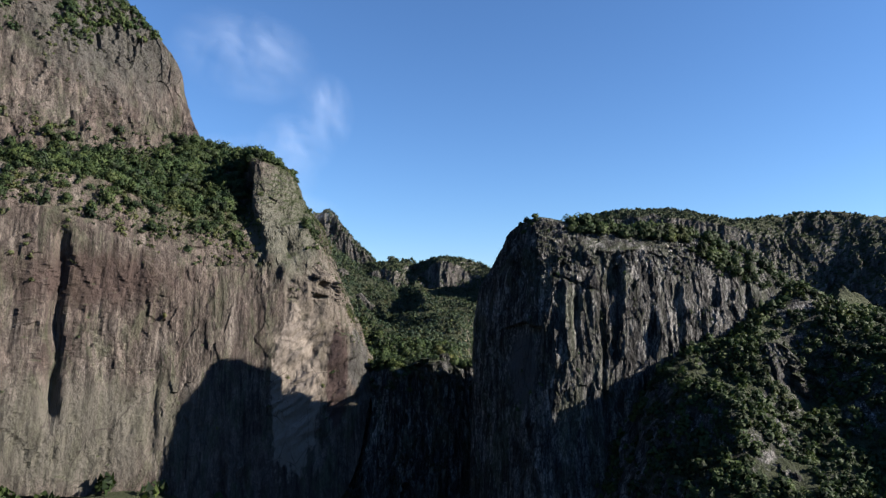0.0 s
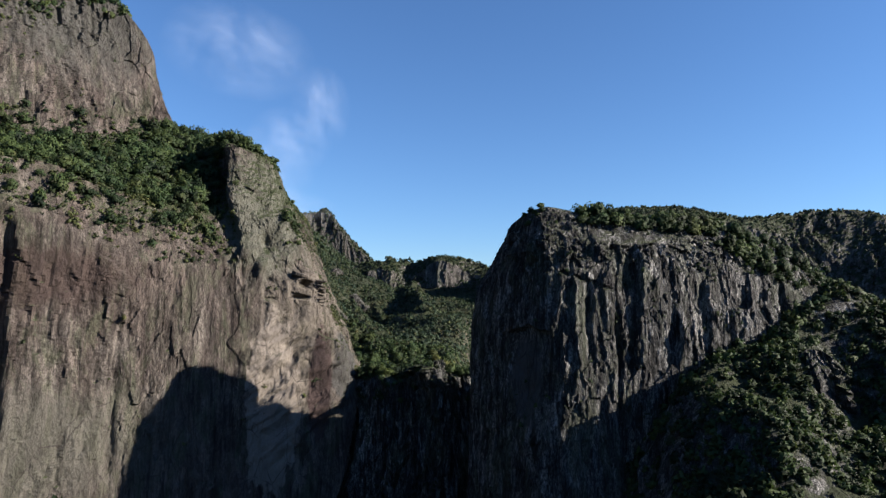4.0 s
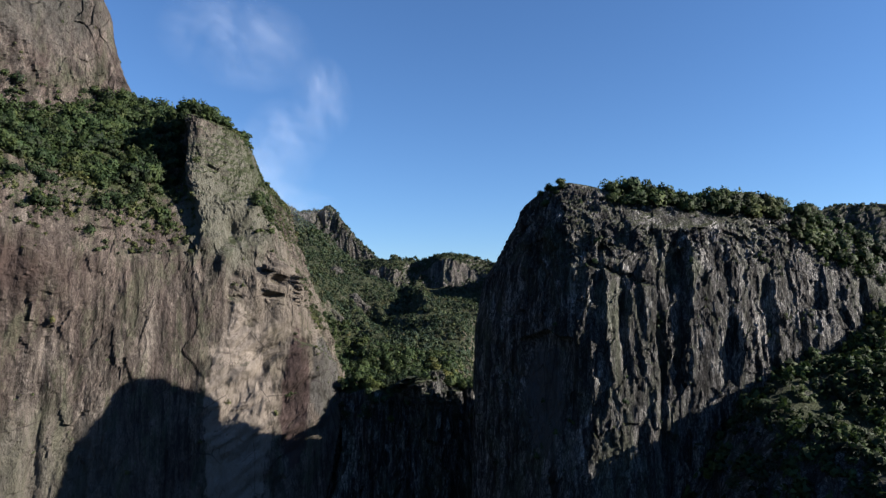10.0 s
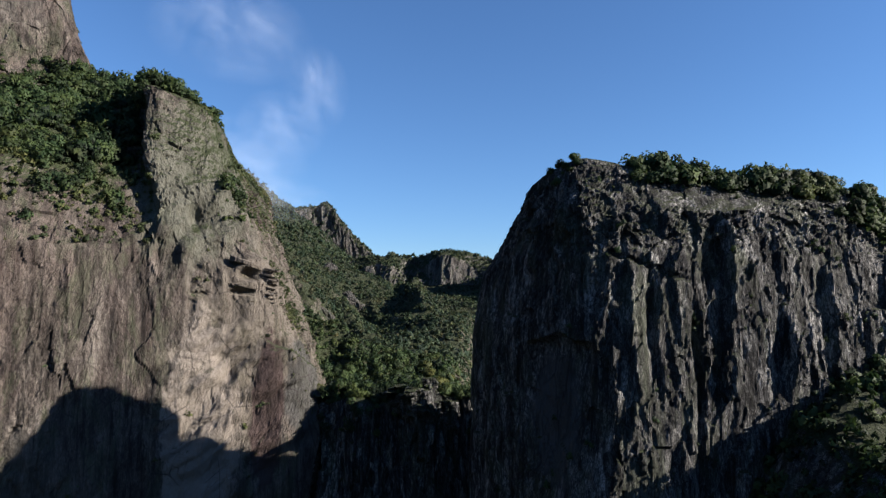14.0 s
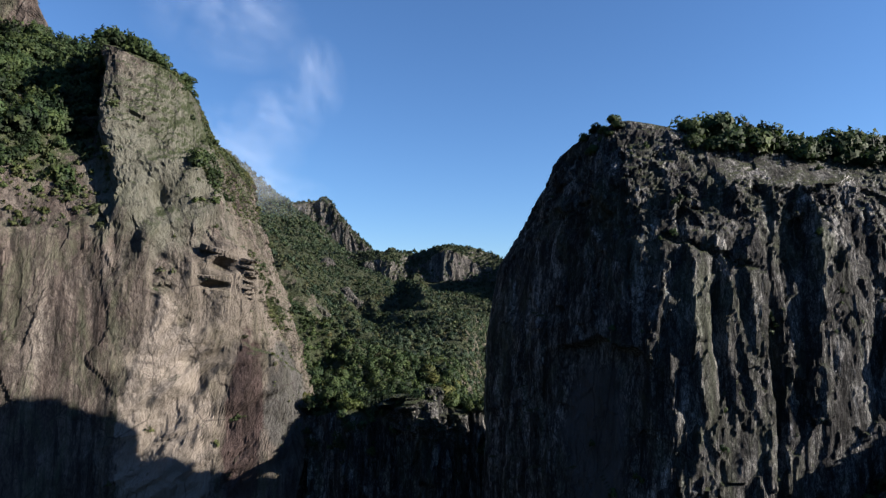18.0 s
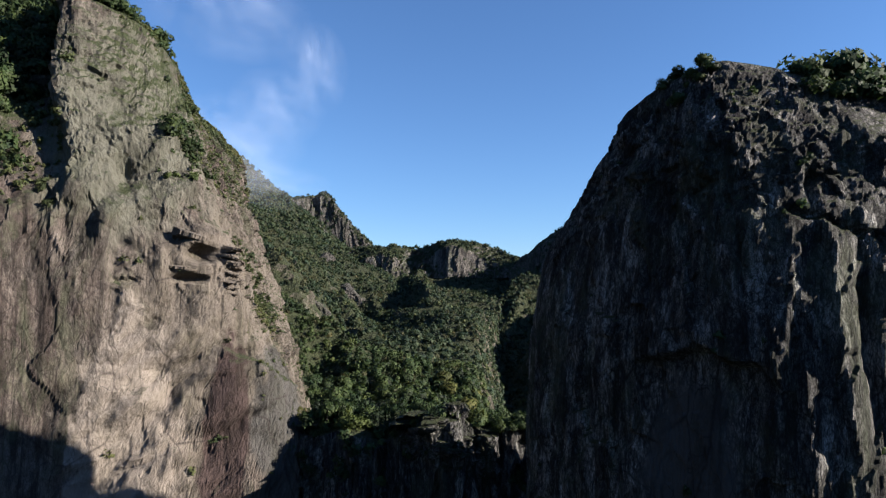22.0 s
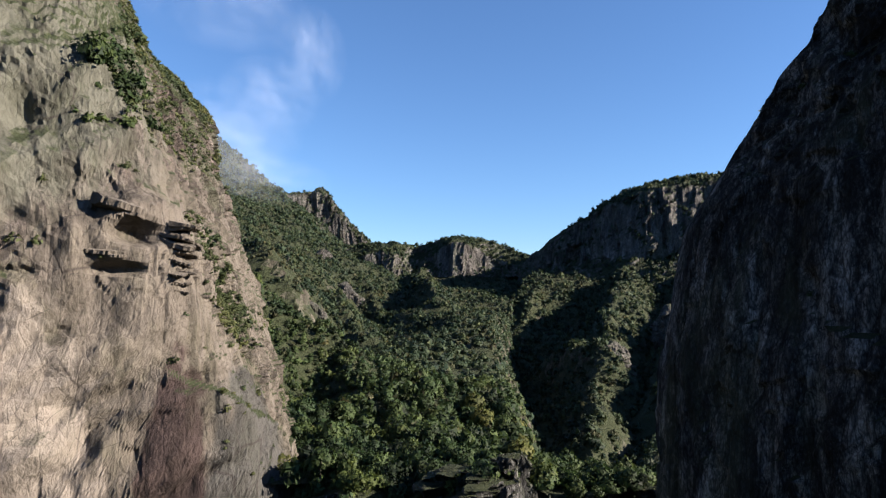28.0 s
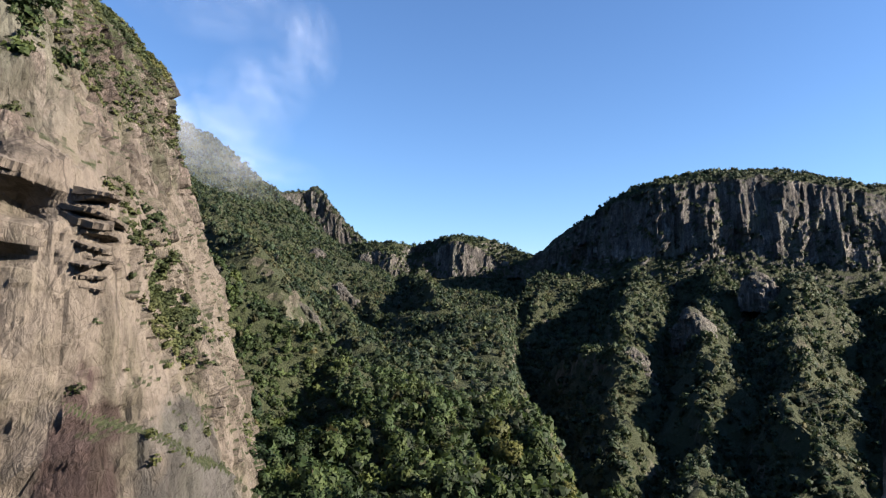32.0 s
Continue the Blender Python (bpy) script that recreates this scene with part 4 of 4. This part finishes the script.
def woods(name, label, spots, crowns, low, high, seed, mat, sink=0.15, tall=(0.85, 1.3)):
    """One object of many crowns that nobody could count."""
    rng = np.random.default_rng(seed)
    n = len(spots)
    if n == 0:
        return
    size = low + (high - low) * rng.random(n) ** 1.6
    turn = rng.uniform(0, 2 * np.pi, n)
    up = rng.uniform(*tall, n)
    kind = rng.integers(0, len(crowns), n)
    out, ways = [], []
    for k, (c, faced) in enumerate(crowns):
        i = np.flatnonzero(kind == k)
        if not len(i):
            continue
        ca, sa = np.cos(turn[i])[:, None, None], np.sin(turn[i])[:, None, None]
        s = size[i][:, None, None]
        x, y, z = c[None, ..., 0], c[None, ..., 1], c[None, ..., 2]
        out.append(np.stack([s * (x * ca - y * sa) + spots[i, 0][:, None, None], s * (x * sa + y * ca) + spots[i, 1][:, None, None],
                             s * ((z - sink) * up[i][:, None, None]) + spots[i, 2][:, None, None]], -1).reshape(-1, 3))
        x, y, z = faced[None, ..., 0], faced[None, ..., 1], faced[None, ..., 2]
        ways.append(np.stack([x * ca - y * sa, x * sa + y * ca, z + 0 * ca], -1).reshape(-1, 3))
    v = np.concatenate(out)
    me = quad_mesh(name, v, np.arange(len(v)).reshape(-1, 3), mat, True, np.concatenate(ways))
    tagged(new(name, me), label, "trees", kind="stuff")


def keep_some(spots, count, seed, wanted):
    """Part a list of spots: those to be single trees, and the rest."""
    rng = np.random.default_rng(seed)
    i = np.flatnonzero(wanted(*spots.T))
    pick = rng.permutation(i)[:count]
    rest = np.ones(len(spots), bool)
    rest[pick] = False
    return spots[pick], spots[rest]


def off_tower(x, y, z):
    """0 on the bare front of the tower, 1 elsewhere."""
    return 1.0 - ((x > -131) & (x < -94) & (y > 400) & (y < 430) & (z < 241) & (z > 172))


ledge_trees = scatter(left_P, 4.2, 0.4, 500, lambda x, y, z, nz: off_tower(x, y, z) * ((z > 180) & (z < 267) & (x > -310) & ((y < 446) | (x < -125)) & ((z > 238) | (y < 430) | (x < -125))) * (0.12 + 0.6 * step(190, 206, z) + 0.5 * ((x > -185) & (x < -122)) * step(178, 190, z)) * (0.3 + step(-0.3, 0.0, fbm(x / 18, y / 18, z / 18, 3, 501))))
ledge_single, ledge_trees = keep_some(ledge_trees, 90, 1, lambda x, y, z: (x > -190) & (y < 446))
ledge_first, ledge_single = ledge_single[0], ledge_single[1:]
woods("woods_ledge", "dense green trees on the ledge of the cliff", ledge_trees, MID_CROWNS, 2.6, 5.6, 510, LEAVES)
ledge_bushes = scatter(left_P, 2.7, 0.16, 502, lambda x, y, z, nz: (0.1 + 0.9 * off_tower(x, y, z)) * ((z > 70) & (nz < 0.9) & (x > -330) & (y < 520)) * (0.5 + 3.0 * ((z > 174) & (y < 424) & (x < -112) & (nz > 0.3))) * step(0.16, 0.32, fbm(x / 12, y / 12, z / 12, 3, 503)))
under = scatter(left_P, 3.0, 0.35, 515, lambda x, y, z, nz: off_tower(x, y, z) * ((z > 186) & (z < 267) & (x > -330) & (y < 446)) * 1.0)
woods("undergrowth_ledge", "green undergrowth below the trees of the ledge", under, TINY_CROWNS, 1.0, 2.2, 516, LEAVES, 0.3)
slope_bushes = scatter(left_P, 1.7, 0.16, 517, lambda x, y, z, nz: ((z > 173) & (z < 228) & (x < -117) & (x > -300) & (y < 424)) * step(-0.25, 0.12, fbm(x / 10, y / 10, z / 10, 3, 518)))
woods("bushes_slope", "olive bushes and tall grass on the broken slope above the wall", slope_bushes, TINY_CROWNS, 0.6, 2.1, 519, GRASSY, 0.3)
high_bushes = scatter(left_P, 1.7, 0.03, 524, lambda x, y, z, nz: ((z > 318) & (z < 420) & (x > -330)) * step(0.12 - 0.004 * (z - 318), 0.3 - 0.004 * (z - 318), fbm(x / 22, y / 22, z / 22, 3, 525)))
woods("bushes_upper_cliff", "dark green bushes on ledges of the upper cliff", high_bushes, TINY_CROWNS, 1.4, 3.4, 526, LEAVES, 0.3)
near_side = (ledge_bushes[:, 1] > 412) & (ledge_bushes[:, 0] > -112)
woods("bushes_cliff", "small bushes rooted in cracks of the high wall", ledge_bushes[~near_side], TINY_CROWNS, 0.6, 1.9, 511, GRASSY, 0.3)
woods("bushes_corner", "olive green bushes and grass tufts on the steep canyon side", ledge_bushes[near_side][::4], FAR_CROWNS, 0.7, 1.7, 512, GRASSY, 0.3, (0.5, 0.85))
strip = scatter(left_P, 1.05, 0.16, 504, lambda x, y, z, nz: off_tower(x, y, z) * ((y > 424) & (x > -135) & (x < -58) & (nz < 0.95) & (y < 500)) * step(-6, 8, z - 190 + 0.16 * (y - 430) + 10 * fbm(x / 16, y / 16, z / 16, 3, 505)) * step(-0.25, 0.05, fbm(x / 9, y / 9, z / 9, 3, 506)) * (2.2 - nz))
woods("bushes_rim", "dense green bushes on the steep rim above the canyon", strip, TINY_CROWNS, 0.45, 1.2, 513, GRASSY, 0.35, (0.6, 1.0))
tuft_spots = scatter(left_P, 0.62, 0.04, 527, lambda x, y, z, nz: np.maximum(np.exp(-(((x + 72) / 7) ** 2 + ((y - 437) / 7) ** 2 + ((z - 158) / 9) ** 2)), np.exp(-(((x + 66) / 5) ** 2 + ((y - 436) / 6) ** 2 + ((z - 146) / 5) ** 2))) * 6 * step(-0.2, 0.15, fbm(x / 5, y / 5, z / 5, 3, 528)))
woods("tufts_corner", "grass tufts and low bushes on a sloping ledge beside the overhang", tuft_spots, TINY_CROWNS, 0.35, 1.1, 529, GRASSY, 0.3, (0.6, 1.0))
gully = scatter(left_P, 1.7, 0.14, 507, lambda x, y, z, nz: ((y > 414) & (z < 150) & (x > -80) & (x < -38)) * step(0.05, 0.25, fbm(x / 8, y / 8, z / 8, 3, 508)) * (0.5 + 1.5 * (z < 128)))
woods("bushes_foot", "green bushes at the foot of the corner", gully[::2], FAR_CROWNS, 0.6, 1.6, 514, GRASSY, 0.3, (0.5, 0.9))
dome_trees = scatter(dome_P, 2.3, 0.22, 520, lambda x, y, z, nz: ((z > 160) & (x > 66) & (y > 339 + 0.06 * x) & (z > 180 - 0.55 * np.maximum(0, x - 130))) * (0.25 + 0.75 * step(-0.35, -0.1, fbm(x / 15, y / 15, z / 15, 3, 521))))
dome_single, dome_trees = keep_some(dome_trees, 90, 2, lambda x, y, z: (x < 165) & (y < 402))
dome_first, dome_single = dome_single[0], dome_single[1:]
woods("woods_dome", "dense green trees on the crown of the dome", dome_trees, MID_CROWNS, 2.4, 4.8, 530, LEAVES, 0.35)
dome_bushes = scatter(dome_P, 2.4, 0.16, 522, lambda x, y, z, nz: ((z > 60) & (nz < 0.8)) * step(0.15, 0.32, fbm(x / 11, y / 11, z / 11, 3, 523)))
woods("bushes_dome", "small bushes rooted in cracks of the grey rock", dome_bushes, FAR_CROWNS, 0.5, 1.5, 531, LEAVES)
spur_trees = scatter(spur_P, 3.1, 0.15, 540, lambda x, y, z, nz: ((z > 5) & (x < 238)) * off_rocks(x, y) * (0.25 + step(-0.42, -0.1, fbm(x / 22, y / 22, z / 22, 3, 541))))
woods("woods_spur", "dense trees covering the spur", spur_trees, TINY_CROWNS, 1.5, 3.1, 550, LEAVES, 0.3)
spur_scrub = scatter(spur_P, 4.2, 0.25, 542, lambda x, y, z, nz: ((z > 40) & (x < 238)) * off_rocks(x, y) * 1.0)
woods("scrub_spur", "low scrub between the trees of the spur", spur_scrub, MOTE_CROWNS, 1.0, 2.1, 551, LEAVES)
sill_trees = scatter(sill_P, 2.6, 0.25, 560, lambda x, y, z, nz: (z > 95) * 1.0)
woods("woods_sill", "bushy trees along the lip of the low rock wall", sill_trees, MID_CROWNS, 1.2, 3.2, 561, LEAVES)
front_trees = scatter(valley_P, 3.1, 0.3, 570, lambda x, y, z, nz: ((y < 620) & (x < 70) & (x > -150)))
mouth_single, front_trees = keep_some(front_trees, 130, 3, lambda x, y, z: (y < 500) & (x < 15))
mouth_first, mouth_second, mouth_single = mouth_single[0], mouth_single[1], mouth_single[2:]
close = front_trees[:, 1] < 505
woods("woods_valley_mouth", "green and yellowing trees in the mouth of the valley", front_trees[close], FAR_CROWNS, 1.4, 3.2, 571, LEAVES)
woods("woods_valley_front", "green trees on the lower valley slope", front_trees[~close], FAR_CROWNS, 1.2, 2.9, 572, LEAVES)
valley_trees = scatter(valley_P, 5.9, 0.3, 580, lambda x, y, z, nz: ((y >= 620) | (x >= 70)) * off_rocks(x, y) * ((x > -460) & (x < 520) & ((y > 560) | (x < 200))) * np.maximum((x > 35) * 1.0, 0.15 + step(-0.35, 0.1, fbm(x / 30, y / 30, z / 30, 3, 582))))
woods("woods_valley", "dark green forest on the valley slopes", valley_trees[valley_trees[:, 1] < 800], TINY_CROWNS, 1.5, 4.2, 581, LEAVES_FAR, 0.4)
woods("woods_valley_head", "dark green forest at the head of the valley", valley_trees[valley_trees[:, 1] >= 800], MOTE_CROWNS, 2.0, 4.4, 583, LEAVES_FAR, 0.5)
valley_scrub = scatter(valley_P, 5.8, 0.25, 584, lambda x, y, z, nz: ((y > 430) & (y < 1100) & (x < 330) & (x > -260)) * off_rocks(x, y) * (1.3 - step(-0.3, 0.1, fbm(x / 30, y / 30, z / 30, 3, 582))))
woods("scrub_valley", "olive brown scrub between the valley trees", valley_scrub, MOTE_CROWNS, 1.0, 2.6, 586, SCRUB, 0.4)
gorge_trees = scatter(valley_P, 2.6, 0.04, 587, lambda x, y, z, nz: ((y > 440) & (y < 1080) & (nz < 0.55) & (np.abs(x - np.interp(y, [420, 600, 850, 1000, 1150], [4, 10, 20, 52, 95]) - 18) < 26)) * 1.0)
woods("woods_gorge", "trees clinging to the steep side of the gorge", gorge_trees, MOTE_CROWNS, 1.4, 3.0, 588, LEAVES_FAR, 0.5)
massif_trees = scatter(massif_P, 4.8, 0.22, 590, lambda x, y, z, nz: ((y < 1150) & (x < 720)) * 1.0)
woods("woods_massif", "trees on the mountain's crest", massif_trees, MOTE_CROWNS, 1.8, 3.8, 591, LEAVES_FAR, 0.5)
ridge_trees = scatter(ridge_P, 4.0, 0.2, 592, lambda x, y, z, nz: (y < 1260) * 1.0)
woods("woods_ridge", "trees on the low ridge", ridge_trees, MOTE_CROWNS, 1.8, 3.4, 593, LEAVES_FAR, 0.55)
peak_trees = scatter(peak_P, 11, 0.25, 594, lambda x, y, z, nz: ((y < 2080) & (x > -760) & (x < 150) & ((x < -520) | (y < 1950) | (x > -225))) * 1.0)
woods("woods_mountain", "forest on the far mountain", peak_trees, MOTE_CROWNS, 5, 9, 595, LEAVES_FAR, 0.5)
floor_trees = scatter(floor_P, 14, 0.3, 596, lambda x, y, z, nz: ((y > -120) & (abs(x) < 330)) * 1.0)
woods("woods_floor", "trees on the shaded canyon floor", floor_trees, MOTE_CROWNS, 4, 7.5, 597, LEAVES, 0.3)
crag_trees = scatter(crag_P, 6.5, 0.14, 598, lambda x, y, z, nz: (y < 2110) * 1.0)
woods("woods_peak", "sparse trees clinging to the far peak", crag_trees, TINY_CROWNS, 3, 6, 599, LEAVES_FAR, 0.5)


# ---- single trees ----
BARK = Graph("grey_brown_bark")
BARK.finish(BARK.ramp(BARK.noise(BARK.scaled(1, 1, 0.3), 6.0, 5, 0.7), (0.35, (0.035, 0.027, 0.02)), (0.65, (0.11, 0.09, 0.072))), 0.9)


def part(name, me, parent, label=""):
    ob = new(name, me)
    ob.parent = parent
    return tagged(ob, label)


def trunk_mesh(seed):
    """A tapered, leaning trunk that forks into limbs, for a crown about one metre in radius."""
    rng = np.random.default_rng(seed)
    verts, faces = [], []

    def limb(a, b, ra, rb, sides=6):
        d = (b - a) / np.linalg.norm(b - a)
        u = np.cross(d, (0.3, 0.9, 0.1))
        u /= np.linalg.norm(u)
        w = np.cross(d, u)
        at = len(verts)
        for p, r in ((a, ra), ((a + b) / 2 + rng.normal(scale=0.02, size=3), (ra + rb) / 2), (b, rb)):
            for k in range(sides):
                t = 2 * np.pi * k / sides
                verts.append(p + r * (np.cos(t) * u + np.sin(t) * w))
        for ring in (0, 1):
            for k in range(sides):
                i, j = at + ring * sides + k, at + ring * sides + (k + 1) % sides
                faces.append((i, j, j + sides, i + sides))

    fork = np.array([rng.uniform(-0.1, 0.1), rng.uniform(-0.1, 0.1), 0.45])
    limb(np.array([0, 0, -0.5]), fork, 0.075, 0.05)
    for k in range(5):
        t = 2 * np.pi * (k + rng.random() * 0.6) / 5
        limb(fork, np.array([0.5 * np.cos(t), 0.5 * np.sin(t), rng.uniform(0.8, 1.2)]), 0.042, 0.012)
    limb(fork, np.array([0.0, 0.0, 1.45]), 0.045, 0.012)
    return quad_mesh("trunk", np.array(verts), np.array(faces), BARK.mat, True)


def tree_kind(seed, label, mat, leaves=800):
    base = tagged(new("tree"), label, "tree", "trees on the cliffs")
    part("trunk", trunk_mesh(seed), base)
    c, faced = crown(seed + 7, leaves, 0.145, 13)
    part("crown", quad_mesh("crown", c.reshape(-1, 3), np.arange(c.shape[0] * 3).reshape(-1, 3), mat, True, faced.reshape(-1, 3)), base)
    return base


def plant(spots, kinds, low, high, seed, sink=0.0):
    rng = np.random.default_rng(seed)
    for i, p in enumerate(spots):
        s = low + (high - low) * rng.random() ** 1.5
        m = Matrix.LocRotScale(Vector(p) - Vector((0, 0, sink * s)), Euler((rng.normal(0, 0.06), rng.normal(0, 0.06), rng.uniform(0, 6.28))), (s, s, s * rng.uniform(0.85, 1.3)))
        copy_thing(kinds[i % len(kinds)], m)


LEAVES_YELLOW = leaf_material("yellow_green_leaves", (0.024, 0.032, 0.008), (0.068, 0.078, 0.018), (0.12, 0.12, 0.032), (0.1, 0.08, 0.025))
TREE_KINDS = [tree_kind(700, "broad dark green tree rooted on the rock ledge", LEAVES), tree_kind(720, "bushy mid green tree with an uneven crown", LEAVES),
              tree_kind(740, "small green tree leaning from the rock edge", LEAVES), tree_kind(760, "yellowing broadleaf tree at the valley mouth", LEAVES_YELLOW)]
plant(dome_single, TREE_KINDS[:3], 2.2, 4.4, 801, 0.3)
TOP_EDGE = scatter(dome_P, 1.6, 0.1, 804, lambda x, y, z, nz: ((z > 188) & (x < 52) & (x > 36) & (y < 362)) * 3.0 * np.exp(-(((x - 45) / 4) ** 2 + ((y - 352) / 5) ** 2)))
plant(TOP_EDGE[:12], TREE_KINDS[:3], 1.4, 2.4, 805, 0.3)
plant(ledge_single, TREE_KINDS[:3], 2.8, 5.4, 802, 0.3)
plant(mouth_single, TREE_KINDS, 2.0, 4.4, 803)
for kind, p in zip(TREE_KINDS, (dome_first, ledge_first, mouth_first, mouth_second)):
    kind.matrix_basis = Matrix.LocRotScale(Vector(p), Euler((0, 0, 1.0)), (2.6, 2.6, 2.8))

# ---- overhanging slabs at the corner of the wall ----
def slab(seed, long, deep, thick):
    """A split rock slab with a ragged front edge."""
    rng = np.random.default_rng(seed)
    n, m = 18, 6
    u, v = np.meshgrid(np.linspace(-1, 1, n), np.linspace(0, 1, m), indexing="ij")
    edge = 1 - 0.45 * np.abs(u) ** 2.2 + 0.1 * np.cumsum(rng.normal(scale=0.5, size=(n, 1)), 0) + 0.035 * rng.normal(size=(n, 1))
    x, y = u * long * (1 - 0.3 * v), v * deep * edge
    top = thick * (0.5 + 0.12 * rng.random((n, m))) * (1 - 0.45 * v**2)
    low = -thick * (0.45 + 0.14 * rng.random((n, m))) * (1 - 0.6 * v**2)
    a, b = np.stack([x, y, top], -1), np.stack([x, y * 0.96, low], -1)
    verts = np.concatenate([a.reshape(-1, 3), b.reshape(-1, 3)])
    i = np.arange(n * m).reshape(n, m)
    j = i + n * m
    quads = [np.stack([i[:-1, :-1], i[1:, :-1], i[1:, 1:], i[:-1, 1:]], -1).reshape(-1, 4), np.stack([j[:-1, :-1], j[:-1, 1:], j[1:, 1:], j[1:, :-1]], -1).reshape(-1, 4),
             np.stack([i[:-1, -1], i[1:, -1], j[1:, -1], j[:-1, -1]], -1), np.stack([i[0, :-1], i[0, 1:], j[0, 1:], j[0, :-1]], -1), np.stack([i[-1, :-1], j[-1, :-1], j[-1, 1:], i[-1, 1:]], -1)]
    return quad_mesh("slab", verts, np.concatenate(quads), ROCK_LEFT)


rng = np.random.default_rng(78)
NEST_SLABS, z = [], 8.6
while z > -4.5:
    thick = 0.7 + 1.7 * rng.random() ** 2
    NEST_SLABS.append((rng.uniform(-1.8, 1.8), rng.uniform(0.0, 2.6), z, rng.uniform(210, 250), rng.uniform(2.0, 4.2), rng.uniform(2.6, 5.4), thick))
    z -= 0.55 * thick + rng.uniform(0.0, 0.4)
NEST_SLABS += [(-8.0, -6.0, 11.6, 216, 4.6, 3.8, 2.4), (-6.5, -5.5, 9.8, 224, 2.8, 3.0, 1.1), (-10.5, -7.5, 2.8, 214, 4.0, 3.0, 1.4), (-8.0, -7.0, 1.6, 220, 2.6, 2.4, 1.0)]
nest = tagged(new("rock_overhang"), "jutting stack of split rock slabs over a dark hollow", "rock")
nest.matrix_basis = pose(-72.8, 419.4, 157)
for k, (x, y, z, turn, long, deep, thick) in enumerate(NEST_SLABS):
    piece = part("slab", slab(900 + k, 1.25 * long, 1.15 * deep, thick), nest)
    piece.matrix_basis = pose(x, y, z, -6 + 9 * math.sin(k * 2.1), -5 + 9 * math.sin(k * 1.3), turn)


# ---- drifting cloud ----
def cloud_material(centre, radii, density, scale):
    g = Graph("thin_white_cloud")
    fall = g.ramp(g.near(centre, radii), (0.0, 0.0), (0.75, 1.0))
    wisp = g.ramp(g.noise(g.scaled(1, 1, 1), scale, 4, 0.55, 0.6), (0.3, 0.0), (0.8, 1.0))
    alpha = g.math("MULTIPLY", g.math("MULTIPLY", fall, wisp), density)
    clear = g.n.new("ShaderNodeBsdfTransparent")
    white = g.n.new("ShaderNodeBsdfDiffuse")
    white.inputs[0].default_value = (0.52, 0.57, 0.66, 1)
    thin = g.n.new("ShaderNodeBsdfTranslucent")
    thin.inputs[0].default_value = (0.52, 0.57, 0.66, 1)
    both, veil = g.n.new("ShaderNodeAddShader"), g.n.new("ShaderNodeMixShader")
    g.l.new(white.outputs[0], both.inputs[0])
    g.l.new(thin.outputs[0], both.inputs[1])
    g.l.new(alpha, veil.inputs[0])
    g.l.new(clear.outputs[0], veil.inputs[1])
    g.l.new(both.outputs[0], veil.inputs[2])
    g.l.new(veil.outputs[0], g.out.inputs[0])
    return g.mat


def cloud(centre, radii, density, scale, seed, layers=1):
    cx, cy, cz = centre
    rx, ry, rz = radii
    holder = tagged(new("cloud"), "thin white cloud drifting past the far mountain", "cloud", kind="stuff")
    for k in range(layers):
        off = (k - (layers - 1) / 2) * ry * 0.45
        u, v = np.meshgrid(np.linspace(-1, 1, 40), np.linspace(-1, 1, 40), indexing="ij")
        bulge = 0.35 * ry * fbm(u * 1.5 + 9 * k, v * 1.5, 0 * u, 4, seed + k)
        P = np.stack([cx + u * rx, cy + off + u * rx * 0.5 + bulge, cz + v * rz], -1)
        part("veil", sheet("veil", P, cloud_material((cx, cy + off, cz), (rx, ry * 1.5 + rx * 0.7, rz), density, scale), True), holder)


cloud((-400, 1300, 425), (145, 40, 86), 0.34, 0.008, 941)
cloud((-312, 1320, 486), (84, 30, 72), 0.2, 0.009, 946)
cloud((-255, 1340, 560), (62, 30, 90), 0.17, 0.009, 951)
cloud((-470, 1480, 740), (170, 70, 120), 0.18, 0.008, 960)
cloud((-318, 1260, 338), (125, 20, 46), 0.22, 0.014, 970)
cloud((-450, 1240, 385), (125, 20, 62), 0.22, 0.012, 980)
